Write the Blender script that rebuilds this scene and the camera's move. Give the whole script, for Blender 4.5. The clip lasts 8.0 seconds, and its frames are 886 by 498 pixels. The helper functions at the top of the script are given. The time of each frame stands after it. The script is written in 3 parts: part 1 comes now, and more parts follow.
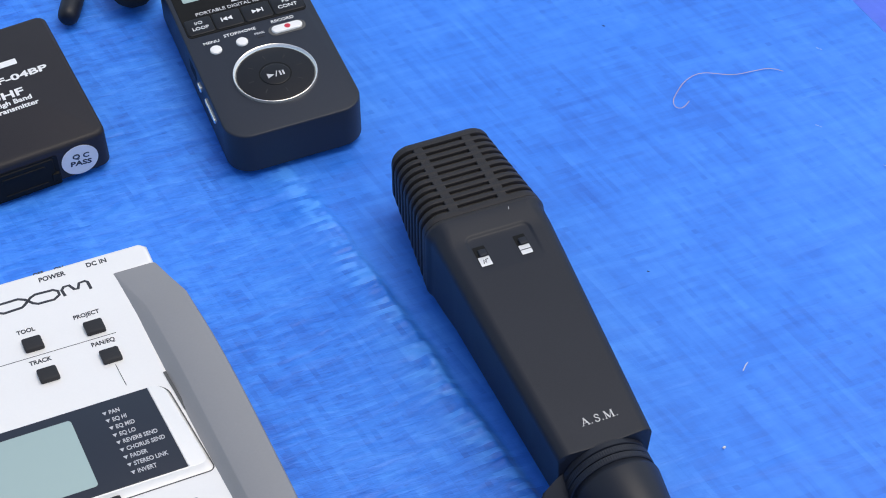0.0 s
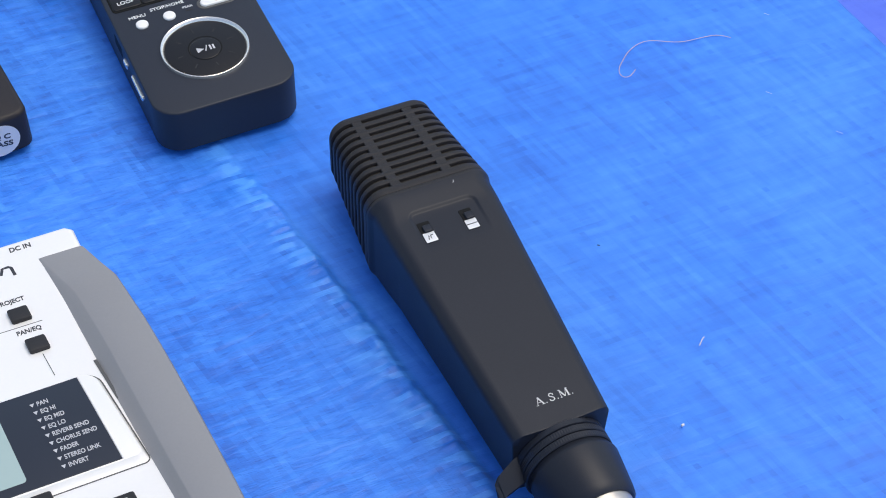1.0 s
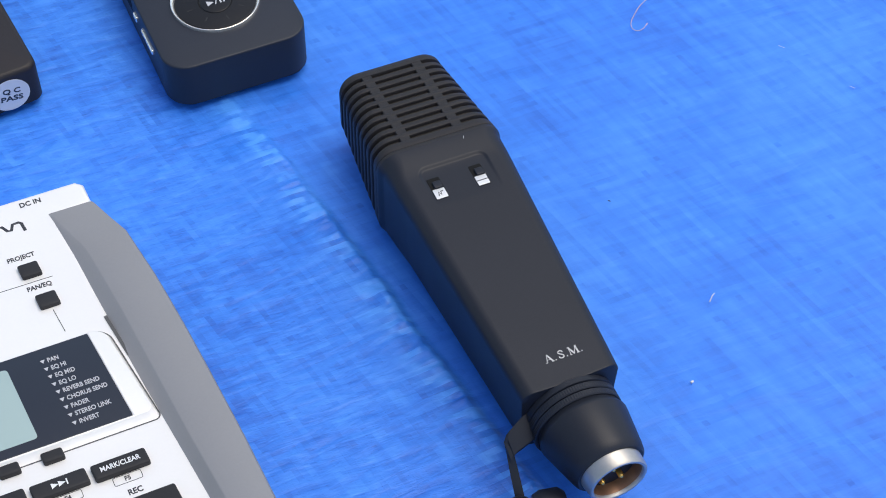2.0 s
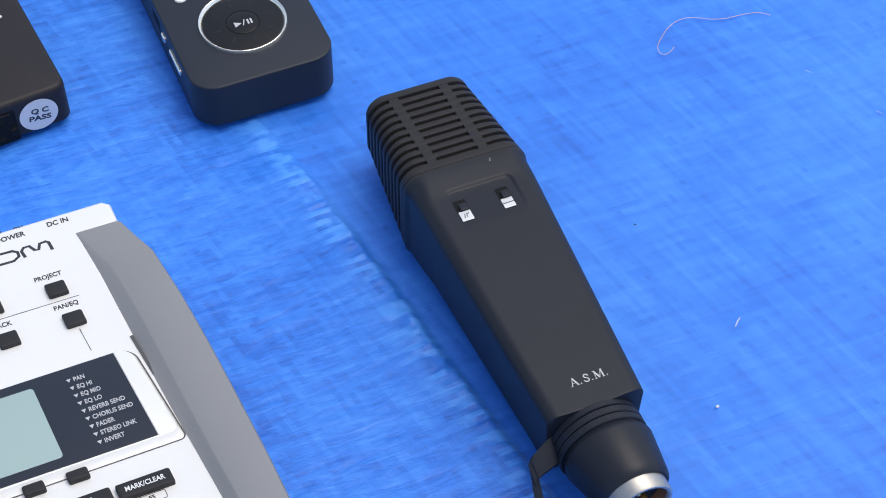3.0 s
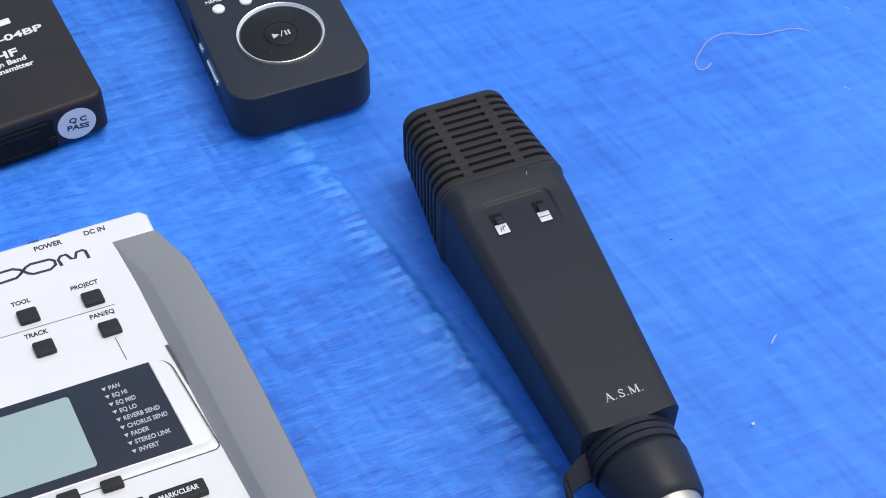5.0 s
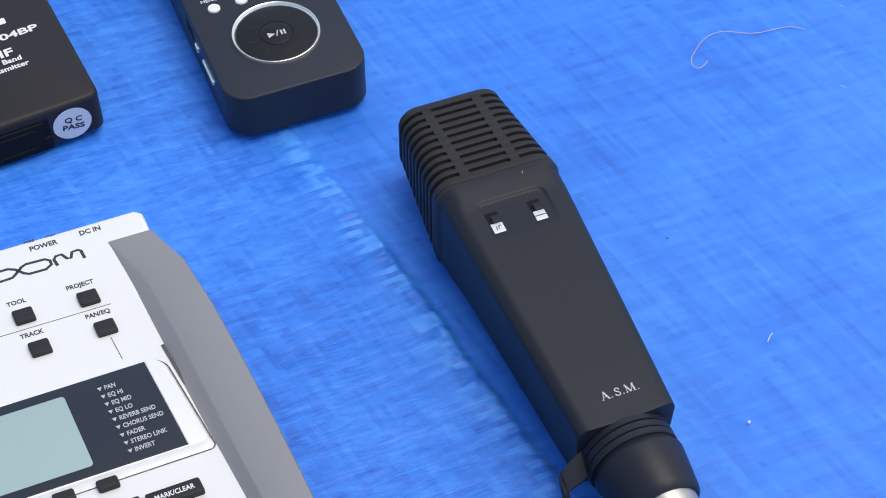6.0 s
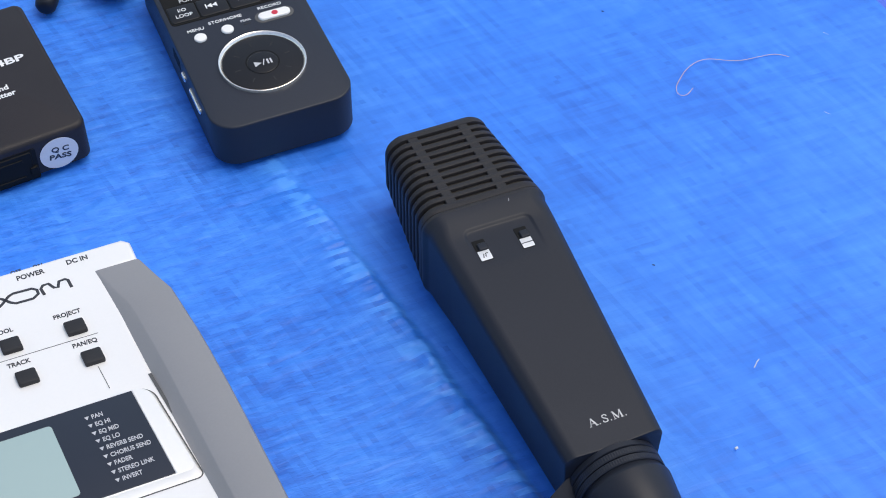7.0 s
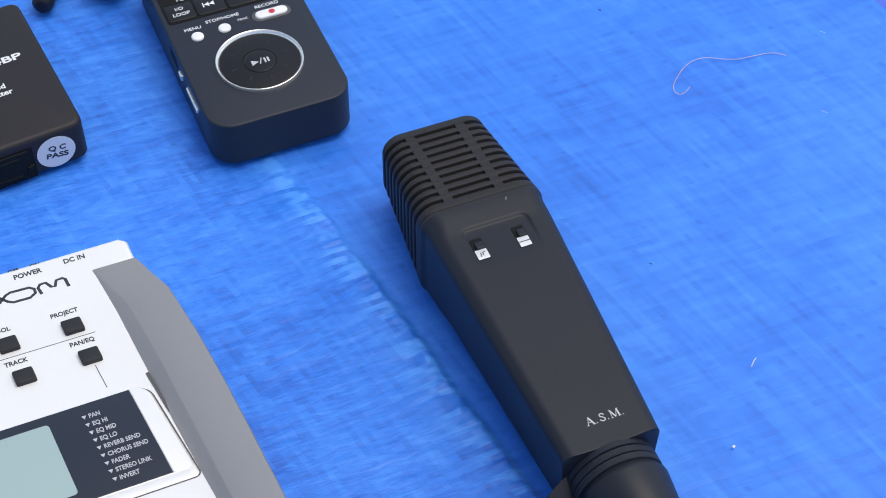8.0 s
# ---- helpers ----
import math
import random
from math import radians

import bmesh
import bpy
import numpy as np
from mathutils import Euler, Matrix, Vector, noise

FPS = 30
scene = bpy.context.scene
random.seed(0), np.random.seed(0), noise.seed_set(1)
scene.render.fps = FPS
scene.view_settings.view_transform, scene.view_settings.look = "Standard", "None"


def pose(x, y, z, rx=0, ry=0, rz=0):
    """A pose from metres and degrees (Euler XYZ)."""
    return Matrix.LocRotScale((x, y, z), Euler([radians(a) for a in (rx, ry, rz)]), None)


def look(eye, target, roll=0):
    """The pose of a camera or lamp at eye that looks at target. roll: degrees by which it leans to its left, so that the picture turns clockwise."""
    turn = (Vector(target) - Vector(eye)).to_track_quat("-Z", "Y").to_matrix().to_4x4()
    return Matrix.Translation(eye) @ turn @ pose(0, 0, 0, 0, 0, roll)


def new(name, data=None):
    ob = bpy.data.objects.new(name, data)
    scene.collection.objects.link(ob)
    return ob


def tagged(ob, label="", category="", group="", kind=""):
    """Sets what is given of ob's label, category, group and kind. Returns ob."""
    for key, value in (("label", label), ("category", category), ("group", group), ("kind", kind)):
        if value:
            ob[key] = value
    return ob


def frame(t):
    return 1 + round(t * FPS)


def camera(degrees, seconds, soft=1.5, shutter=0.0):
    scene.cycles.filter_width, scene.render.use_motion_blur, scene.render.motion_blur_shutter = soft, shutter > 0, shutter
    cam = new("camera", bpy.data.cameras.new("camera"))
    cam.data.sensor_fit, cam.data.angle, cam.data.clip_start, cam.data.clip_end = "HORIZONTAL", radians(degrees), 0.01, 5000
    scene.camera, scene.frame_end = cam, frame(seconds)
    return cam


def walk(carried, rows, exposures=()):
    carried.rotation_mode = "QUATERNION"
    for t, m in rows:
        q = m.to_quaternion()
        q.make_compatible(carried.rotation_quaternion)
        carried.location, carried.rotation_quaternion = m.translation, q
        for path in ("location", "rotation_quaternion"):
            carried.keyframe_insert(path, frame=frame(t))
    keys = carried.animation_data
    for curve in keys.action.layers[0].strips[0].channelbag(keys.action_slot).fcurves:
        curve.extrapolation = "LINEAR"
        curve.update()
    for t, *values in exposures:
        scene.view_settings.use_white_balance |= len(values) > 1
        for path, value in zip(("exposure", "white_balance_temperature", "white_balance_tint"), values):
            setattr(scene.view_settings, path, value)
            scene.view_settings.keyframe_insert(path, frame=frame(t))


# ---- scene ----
cam = camera(29.29, 8.0, soft=1.0)
PATH = [
    (0, 0.0070, -0.5272, 0.6100, 0.935, -48.971, -0.291),
    (0.2, -0.0005, -0.5122, 0.5855, -0.675, -48.194, 0.750),
    (0.5, 0.0010, -0.5083, 0.5844, -0.999, -48.411, 0.623),
    (0.7, 0.0012, -0.5094, 0.5815, -1.705, -48.442, 0.788),
    (1, 0.0020, -0.5114, 0.5807, -2.574, -49.185, 1.117),
    (1.2, 0.0029, -0.5099, 0.5816, -2.488, -50.387, 1.066),
    (1.5, 0.0038, -0.5070, 0.5834, -2.428, -51.453, 1.051),
    (1.7, 0.0037, -0.5069, 0.5835, -2.268, -51.335, 0.953),
    (2.8, 0.0018, -0.5066, 0.5838, -1.058, -50.546, 0.403),
    (3, 0.0015, -0.5065, 0.5839, -0.794, -50.397, 0.339),
    (3.5, -0.0007, -0.5061, 0.5826, 0.509, -50.123, -0.049),
    (4, -0.0003, -0.5056, 0.5829, 0.944, -50.068, -0.374),
    (4.5, -0.0009, -0.5057, 0.5831, 0.866, -49.950, -0.286),
    (6, 0.0002, -0.5060, 0.5827, 0.707, -49.963, -0.287),
    (6.5, -0.0001, -0.5050, 0.5851, 0.241, -49.403, -0.105),
    (7, 0.0000, -0.5071, 0.5834, 0.000, -49.000, 0.000),
    (7.5, 0.0003, -0.5067, 0.5844, -0.046, -49.139, 0.034),
    (8, -0.0001, -0.5069, 0.5837, -0.153, -49.066, 0.099),
]
walk(cam, [(t, pose(x, y, z, 90 + p, 0, yaw) @ pose(0, 0, 0, 0, 0, r)) for t, x, y, z, yaw, p, r in PATH],
     exposures=[(0, 0.40, 6950, 7), (0.6, 0.50, 6950, 7), (2.5, 0.50, 6950, 7), (5, 0.46, 6950, 7), (8, 0.47, 6950, 7)])

# ---- world and sun: bright, soft daylight ----
SUN_EL, SUN_AZ = 71.0, 74.0          # degrees; azimuth clockwise from +y
world = bpy.data.worlds.new("sky")
scene.world = world
world.use_nodes = True
wn = world.node_tree
sky = wn.nodes.new("ShaderNodeTexSky")
sky.sky_type = "NISHITA"
sky.sun_disc = False
sky.sun_elevation, sky.sun_rotation = radians(SUN_EL), radians(SUN_AZ)
sky.dust_density, sky.air_density, sky.ozone_density = 2.0, 1.0, 1.0
wn.links.new(sky.outputs[0], wn.nodes["Background"].inputs[0])
wn.nodes["Background"].inputs[1].default_value = 0.15
sun = new("sun", bpy.data.lights.new("sun", "SUN"))
sun.data.energy, sun.data.angle, sun.data.color = 0.95, radians(44), (1.0, 0.95, 0.88)
sun.matrix_world = look((0.9 * math.sin(radians(SUN_AZ)) * math.cos(radians(SUN_EL)),
                         0.9 * math.cos(radians(SUN_AZ)) * math.cos(radians(SUN_EL)), 0.9 * math.sin(radians(SUN_EL))), (0, 0, 0))


# ---- materials ----
def material(name, color, rough=0.5, metal=0.0, grain=0.0, grain_size=900.0, stain=0.0, stain_size=25.0, bump=0.0, bump_size=1500.0,
             rough_var=0.08, coat=0.0, second=None, spec=0.5):
    """A surface with fine grain, larger stains and a fine relief. Sizes are in waves a metre."""
    m = bpy.data.materials.new(name)
    m.use_nodes = True
    nt = m.node_tree
    b = nt.nodes["Principled BSDF"]
    co = nt.nodes.new("ShaderNodeTexCoord")
    b.inputs["Metallic"].default_value = metal
    b.inputs["Coat Weight"].default_value = coat
    b.inputs["Specular IOR Level"].default_value = spec
    n1 = nt.nodes.new("ShaderNodeTexNoise")
    n1.inputs["Scale"].default_value, n1.inputs["Detail"].default_value = grain_size, 3
    n2 = nt.nodes.new("ShaderNodeTexNoise")
    n2.inputs["Scale"].default_value, n2.inputs["Detail"].default_value = stain_size, 5
    for n in (n1, n2):
        nt.links.new(co.outputs["Object"], n.inputs["Vector"])
    dark = second or tuple(c * 0.55 for c in color)
    mx = nt.nodes.new("ShaderNodeMix")
    mx.data_type = "RGBA"
    mx.inputs["A"].default_value, mx.inputs["B"].default_value = (*color, 1), (*dark, 1)
    add = nt.nodes.new("ShaderNodeMath")
    add.operation = "MULTIPLY"
    add.inputs[1].default_value = grain * 2
    nt.links.new(n1.outputs[0], add.inputs[0])
    add2 = nt.nodes.new("ShaderNodeMath")
    add2.operation, add2.use_clamp = "MULTIPLY_ADD", True
    add2.inputs[1].default_value = stain * 2
    nt.links.new(n2.outputs[0], add2.inputs[0])
    nt.links.new(add.outputs[0], add2.inputs[2])
    nt.links.new(add2.outputs[0], mx.inputs["Factor"])
    nt.links.new(mx.outputs["Result"], b.inputs["Base Color"])
    mr = nt.nodes.new("ShaderNodeMapRange")
    mr.inputs["To Min"].default_value, mr.inputs["To Max"].default_value = max(0.02, rough - rough_var), min(1, rough + rough_var)
    nt.links.new(n2.outputs[0], mr.inputs["Value"])
    nt.links.new(mr.outputs[0], b.inputs["Roughness"])
    if bump:
        n3 = nt.nodes.new("ShaderNodeTexNoise")
        n3.inputs["Scale"].default_value, n3.inputs["Detail"].default_value = bump_size, 2
        nt.links.new(co.outputs["Object"], n3.inputs["Vector"])
        bp = nt.nodes.new("ShaderNodeBump")
        bp.inputs["Strength"].default_value, bp.inputs["Distance"].default_value = bump, 0.0004
        nt.links.new(n3.outputs[0], bp.inputs["Height"])
        nt.links.new(bp.outputs[0], b.inputs["Normal"])
    return m


def tarp_material(name, color, light, dark):
    """Woven plastic sheet: crossing flat tapes, each with its own tone that drifts along it, more uneven on one side of
    the fold.
    """
    m = bpy.data.materials.new(name)
    m.use_nodes = True
    nt = m.node_tree
    b = nt.nodes["Principled BSDF"]
    co = nt.nodes.new("ShaderNodeTexCoord")

    def calc(op, a, c=0.0, d=None, clamp=False):
        n = nt.nodes.new("ShaderNodeMath")
        n.operation, n.use_clamp = op, clamp
        for i, v in enumerate((a, c, d)):
            if v is None:
                continue
            if isinstance(v, (int, float)):
                n.inputs[i].default_value = v
            else:
                nt.links.new(v, n.inputs[i])
        return n.outputs[0]

    def span(v, lo, hi):
        n = nt.nodes.new("ShaderNodeMapRange")
        n.inputs["From Min"].default_value, n.inputs["From Max"].default_value = lo, hi
        nt.links.new(v, n.inputs["Value"])
        return n.outputs[0]

    sep = nt.nodes.new("ShaderNodeSeparateXYZ")
    nt.links.new(co.outputs["Object"], sep.inputs[0])
    u, v = sep.outputs[0], sep.outputs[1]
    # the weave lies a little askew to the edge of the sheet
    p = calc("MULTIPLY_ADD", v, 0.105, u)
    q = calc("MULTIPLY_ADD", u, 0.10, v)

    def tex(x, y, sx, sy, detail=3.0, rough=0.55, distort=0.0):
        mk = nt.nodes.new("ShaderNodeCombineXYZ")
        nt.links.new(calc("MULTIPLY", x, sx), mk.inputs[0])
        nt.links.new(calc("MULTIPLY", y, sy), mk.inputs[1])
        n = nt.nodes.new("ShaderNodeTexNoise")
        n.inputs["Scale"].default_value, n.inputs["Detail"].default_value = 1.0, detail
        n.inputs["Roughness"].default_value, n.inputs["Distortion"].default_value = rough, distort
        nt.links.new(mk.outputs[0], n.inputs["Vector"])
        return n.outputs[0]

    drift = tex(p, q, 45, 45, 2)
    pw = calc("MULTIPLY_ADD", drift, 0.0016, p)
    qw = calc("MULTIPLY_ADD", drift, 0.0020, q)
    ps, qs = calc("SNAP", pw, 0.0026), calc("SNAP", qw, 0.0030)      # one number for each tape
    warp = tex(ps, q, 9000, 26, 3, 0.6)
    weft = tex(p, qs, 30, 9000, 3, 0.6)
    warp_dots = tex(ps, qs, 7000, 7000, 0)
    long_warp = tex(p, q, 130, 7, 4, 0.55)
    long_weft = tex(p, q, 9, 170, 4, 0.6)
    cloud = tex(u, v, 7, 7, 4, 0.55)
    patch = tex(p, q, 24, 75, 5, 0.62, 0.6)
    brush = tex(p, q, 55, 230, 4, 0.65, 0.5)
    cells = tex(ps, qs, 120, 420, 3, 0.6)                             # short runs of tape that lie alike
    dashes = tex(p, q, 190, 950, 2, 0.5)
    threads = tex(ps, q, 420, 9, 2, 0.5)
    # tone more uneven on one side of the long fold, pale ticks along it
    off = calc("MULTIPLY_ADD", v, 0.05, calc("ADD", u, 0.0375))
    uneven = span(calc("MULTIPLY_ADD", cloud, 0.05, off), 0.060, -0.010)
    edge = calc("POWER", 2.718, calc("MULTIPLY", calc("POWER", calc("MULTIPLY", calc("ADD", off, 0.0035), 165.0), 2.0), -1.0))
    s = calc("ADD", calc("MULTIPLY", span(warp, 0.3, 0.7), 0.18), calc("MULTIPLY", span(weft, 0.3, 0.7), 0.18))
    s = calc("MULTIPLY_ADD", span(long_warp, 0.3, 0.7), 0.14, s)
    s = calc("MULTIPLY_ADD", span(long_weft, 0.3, 0.7), 0.16, s)
    s = calc("MULTIPLY_ADD", span(patch, 0.3, 0.7), 0.15, calc("ADD", s, 0.035))
    s = calc("MULTIPLY_ADD", calc("SUBTRACT", span(cells, 0.3, 0.7), 0.5), calc("MULTIPLY_ADD", uneven, 0.17, 0.05), s)
    s = calc("MULTIPLY_ADD", span(threads, 0.56, 0.72), 0.10, calc("ADD", s, 0.04))
    s = calc("MULTIPLY_ADD", span(cloud, 0.3, 0.7), 0.26, s)
    s = calc("MULTIPLY_ADD", calc("MULTIPLY", calc("SUBTRACT", span(brush, 0.33, 0.67), 0.5), uneven), 0.28, s)
    s = calc("MULTIPLY_ADD", span(dashes, 0.60, 0.70), calc("MULTIPLY_ADD", uneven, -0.13, -0.03), s)
    dots = calc("MULTIPLY", span(warp_dots, 0.68, 0.76), span(patch, 0.45, 0.62))
    s = calc("SUBTRACT", calc("MULTIPLY_ADD", dots, -0.26, s), 0.03)
    s = calc("MULTIPLY_ADD", calc("MULTIPLY", span(weft, 0.48, 0.54), edge), 0.62, s)
    ramp = nt.nodes.new("ShaderNodeValToRGB")
    ramp.color_ramp.elements[0].position, ramp.color_ramp.elements[0].color = 0.22, (*dark, 1)
    ramp.color_ramp.elements[1].position, ramp.color_ramp.elements[1].color = 1.0, (*light, 1)
    e = ramp.color_ramp.elements.new(0.58)
    e.color = (*color, 1)
    nt.links.new(s, ramp.inputs[0])
    nt.links.new(ramp.outputs[0], b.inputs["Base Color"])
    nt.links.new(calc("MULTIPLY_ADD", span(patch, 0.3, 0.7), 0.2, 0.40), b.inputs["Roughness"])
    h = calc("ADD", calc("MULTIPLY", warp, 0.5), calc("MULTIPLY", weft, 0.6))
    h = calc("MULTIPLY_ADD", calc("MULTIPLY", brush, uneven), 1.5, calc("MULTIPLY_ADD", patch, 1.2, h))
    bp = nt.nodes.new("ShaderNodeBump")
    bp.inputs["Strength"].default_value, bp.inputs["Distance"].default_value = 0.45, 0.0010
    nt.links.new(h, bp.inputs["Height"])
    nt.links.new(bp.outputs[0], b.inputs["Normal"])
    return m


TARP = tarp_material("blue woven sheet", (0.025, 0.205, 0.80), (0.068, 0.32, 0.95), (0.009, 0.110, 0.56))
UNDER = tarp_material("violet blue sheet", (0.075, 0.16, 0.76), (0.10, 0.20, 0.84), (0.05, 0.12, 0.64))
GROUND = material("pale concrete", (0.30, 0.29, 0.27), 0.85, grain=0.2, grain_size=300, stain=0.3, stain_size=4, bump=0.5, bump_size=400)
BLACK_SATIN = material("black satin plastic", (0.017, 0.020, 0.030), 0.45, grain=0.2, stain=0.25, bump=0.10, bump_size=2500, spec=0.30)
BLACK_PAINT = material("black crinkle paint", (0.030, 0.027, 0.028), 0.50, grain=0.25, stain=0.15, bump=0.35, bump_size=3200, spec=0.28)
BLACK_DEEP = material("black recess", (0.008, 0.008, 0.008), 0.7, grain=0.2, spec=0.20)
SCREEN = material("dusty dark screen", (0.014, 0.013, 0.012), 0.8, grain=0.3, second=(0.03, 0.026, 0.022), stain=0.3, stain_size=300, bump=0.4, bump_size=1800)
CHARCOAL = material("charcoal soft plastic", (0.025, 0.030, 0.044), 0.42, grain=0.2, stain=0.15, bump=0.12, bump_size=2600, spec=0.30)
CHARCOAL_KEY = material("charcoal key", (0.012, 0.012, 0.014), 0.35, grain=0.2, bump=0.05, spec=0.28)
PACK_SHELL = material("matt black shell", (0.027, 0.023, 0.026), 0.46, grain=0.25, stain=0.2, bump=0.25, bump_size=2400, spec=0.28)
CHROME = material("polished chrome", (0.96, 0.92, 0.87), 0.20, 0.80, stain=0.15, stain_size=90)
NICKEL = material("satin nickel", (0.56, 0.54, 0.51), 0.46, 0.9, grain=0.1, stain=0.25, stain_size=200)
PLATE = material("bright plate", (0.80, 0.80, 0.80), 0.42, 0.25, grain=0.05, stain=0.1)
COPPER = material("copper washer", (0.55, 0.27, 0.18), 0.4, 1.0, stain=0.2, stain_size=200)
BRASS = material("gold pin", (0.75, 0.45, 0.12), 0.28, 1.0)
AMBER = material("amber insulator", (0.26, 0.13, 0.07), 0.34, 0.4, grain=0.2, stain=0.2, stain_size=200)
SILVER = material("silver painted plastic", (0.90, 0.88, 0.85), 0.36, 0.10, grain=0.04, stain=0.05, bump=0.03, bump_size=3000, coat=0.15)
# grey of a plastic rim, and of strips drawn in place of shade
SLOT = material("grey plastic and painted shade", (0.09, 0.09, 0.09), 0.6, grain=0.1)
RAIL = material("grey soft plastic", (0.27, 0.27, 0.28), 0.50, grain=0.08, stain=0.10, bump=0.08, bump_size=2600)
NAVY = material("dark navy panel", (0.020, 0.024, 0.036), 0.30, grain=0.06, stain=0.1)
LCD = material("grey green display", (0.36, 0.47, 0.455), 0.22, stain=0.05, stain_size=30)
RUBBER = material("dark grey rubber key", (0.026, 0.025, 0.027), 0.55, grain=0.2, stain=0.2, bump=0.15, spec=0.35)
WHITE_PRINT = material("white print", (0.82, 0.82, 0.82), 0.5, grain=0.1)
LETTER = material("worn pale engraving", (0.82, 0.81, 0.80), 0.55, grain=0.35, grain_size=1200, second=(0.2, 0.2, 0.2))
DARK_PRINT = material("dark print", (0.035, 0.035, 0.042), 0.5, grain=0.1)
PALE_PRINT = material("pale grey print", (0.55, 0.55, 0.57), 0.5, grain=0.1)
WHITE_KEY = material("white key", (0.85, 0.84, 0.82), 0.35, grain=0.05)
RED = material("red mark", (0.60, 0.03, 0.06), 0.4, grain=0.1)
STICKER = material("silvery paper sticker", (0.86, 0.81, 0.77), 0.42, grain=0.08, stain=0.15, stain_size=60)
THREAD = material("pale pink thread", (0.75, 0.55, 0.52), 0.7, grain=0.2)
LINT = material("pale lint", (0.80, 0.78, 0.74), 0.8, grain=0.1)
SOIL = material("dark speck", (0.03, 0.03, 0.04), 0.8, grain=0.1)
FOAM = material("black foam", (0.012, 0.012, 0.013), 0.9, grain=0.3, bump=0.8, bump_size=1400)
MM = 0.001


# ---- building helpers (local sizes in millimetres) ----
def thing(name, m, label, category, group="", kind=""):
    ob = new(name)
    ob.empty_display_size = 0.02
    ob.matrix_world = m
    return tagged(ob, label, category, group, kind)


def part(name, bm, mat, parent, label="", smooth=40):
    """Link a bmesh, drawn in millimetres, as one mesh under a thing or a part."""
    bmesh.ops.scale(bm, vec=(MM, MM, MM), verts=bm.verts)
    bmesh.ops.recalc_face_normals(bm, faces=bm.faces)
    me = bpy.data.meshes.new(name)
    bm.to_mesh(me)
    bm.free()
    me.materials.append(mat)
    me.shade_smooth()
    me.set_sharp_from_angle(angle=radians(smooth))
    ob = new(name, me)
    ob.parent = parent
    if label:
        tagged(ob, label)
    return ob


def round_rect(x0, y0, x1, y1, r, seg=5):
    """Outline, anticlockwise. r: one radius, or four, from the corner (x1, y1) on."""
    rs = r if isinstance(r, (tuple, list)) else (r,) * 4
    out = []
    for i, (cx, cy, sx, sy) in enumerate(((x1, y1, -1, -1), (x0, y1, 1, -1), (x0, y0, 1, 1), (x1, y0, -1, 1))):
        q = rs[i]
        for k in range(seg + 1):
            a = radians(90 * i + 90 * k / seg)
            out.append((cx + sx * q + q * math.cos(a), cy + sy * q + q * math.sin(a)))
    return out


def circle(cx, cy, r, n=40):
    return [(cx + r * math.cos(2 * math.pi * k / n), cy + r * math.sin(2 * math.pi * k / n)) for k in range(n)]


def flat(z):
    return lambda x, y: z


def loft(rings, closed=True, caps=True, bm=None):
    """Skin rings of equally many points."""
    bm = bm or bmesh.new()
    vs = [[bm.verts.new(p) for p in ring] for ring in rings]
    n = len(rings[0])
    for a, b in zip(vs, vs[1:]):
        for k in range(n if closed else n - 1):
            bm.faces.new((a[k], a[(k + 1) % n], b[(k + 1) % n], b[k]))
    if caps:
        bm.faces.new(vs[0][::-1])
        bm.faces.new(vs[-1])
    return bm


def inset(outline, d):
    """The outline drawn in by d, square to its edges."""
    n, out = len(outline), []
    for k in range(n):
        x, y = outline[k]
        ax, ay = x - outline[k - 1][0], y - outline[k - 1][1]
        bx, by = outline[(k + 1) % n][0] - x, outline[(k + 1) % n][1] - y
        la, lb = math.hypot(ax, ay) or 1, math.hypot(bx, by) or 1
        n1, n2 = (-ay / la, ax / la), (-by / lb, bx / lb)
        f = d / max(0.3, 1 + n1[0] * n2[0] + n1[1] * n2[1])
        out.append((x + (n1[0] + n2[0]) * f, y + (n1[1] + n2[1]) * f))
    return out


def slab(outline, low, high, bevel=0.4, bm=None, foot=0.0):
    """A plate over an outline between two heights (functions of x, y), with a rounded top edge."""
    rings = [[(x, y, low(x, y)) for x, y in inset(outline, foot)]]
    if foot:
        rings.append([(x, y, low(x, y) + foot) for x, y in outline])
    for k in range(4):
        a = radians(90 * k / 3)
        d = bevel * (1 - math.cos(a))
        rings.append([(x, y, high(x, y) - bevel + bevel * math.sin(a)) for x, y in inset(outline, d)])
    return loft(rings, bm=bm)


def lettering(name, text, size, at, turn, mat, parent, slope=None, align="CENTER", squeeze=1.0, rise=0.08, rot=None, bold=0.04, spacing=1.0):
    """Words in the built-in font as a thin raised print. at: x, y, z in millimetres."""
    cu = bpy.data.curves.new(name, "FONT")
    cu.body, cu.size, cu.align_x, cu.align_y = text, size * 1.38, align, "CENTER"
    cu.extrude, cu.resolution_u, cu.offset, cu.space_character = rise, 3, size * bold, spacing
    tmp = bpy.data.objects.new(name, cu)
    me = bpy.data.meshes.new_from_object(tmp)
    bpy.data.objects.remove(tmp)
    m = Matrix.Diagonal((squeeze, 1, 1, 1))
    m = (rot if rot is not None else pose(0, 0, 0, 0, 0, turn)) @ m
    for v in me.vertices:
        p = m @ v.co
        z = slope(p.x, p.y) if slope else 0
        v.co = ((p.x + at[0]) * MM, (p.y + at[1]) * MM, (p.z + at[2] + z) * MM)
    me.materials.clear()
    me.materials.append(mat)
    ob = new(name, me)
    ob.parent = parent
    return ob


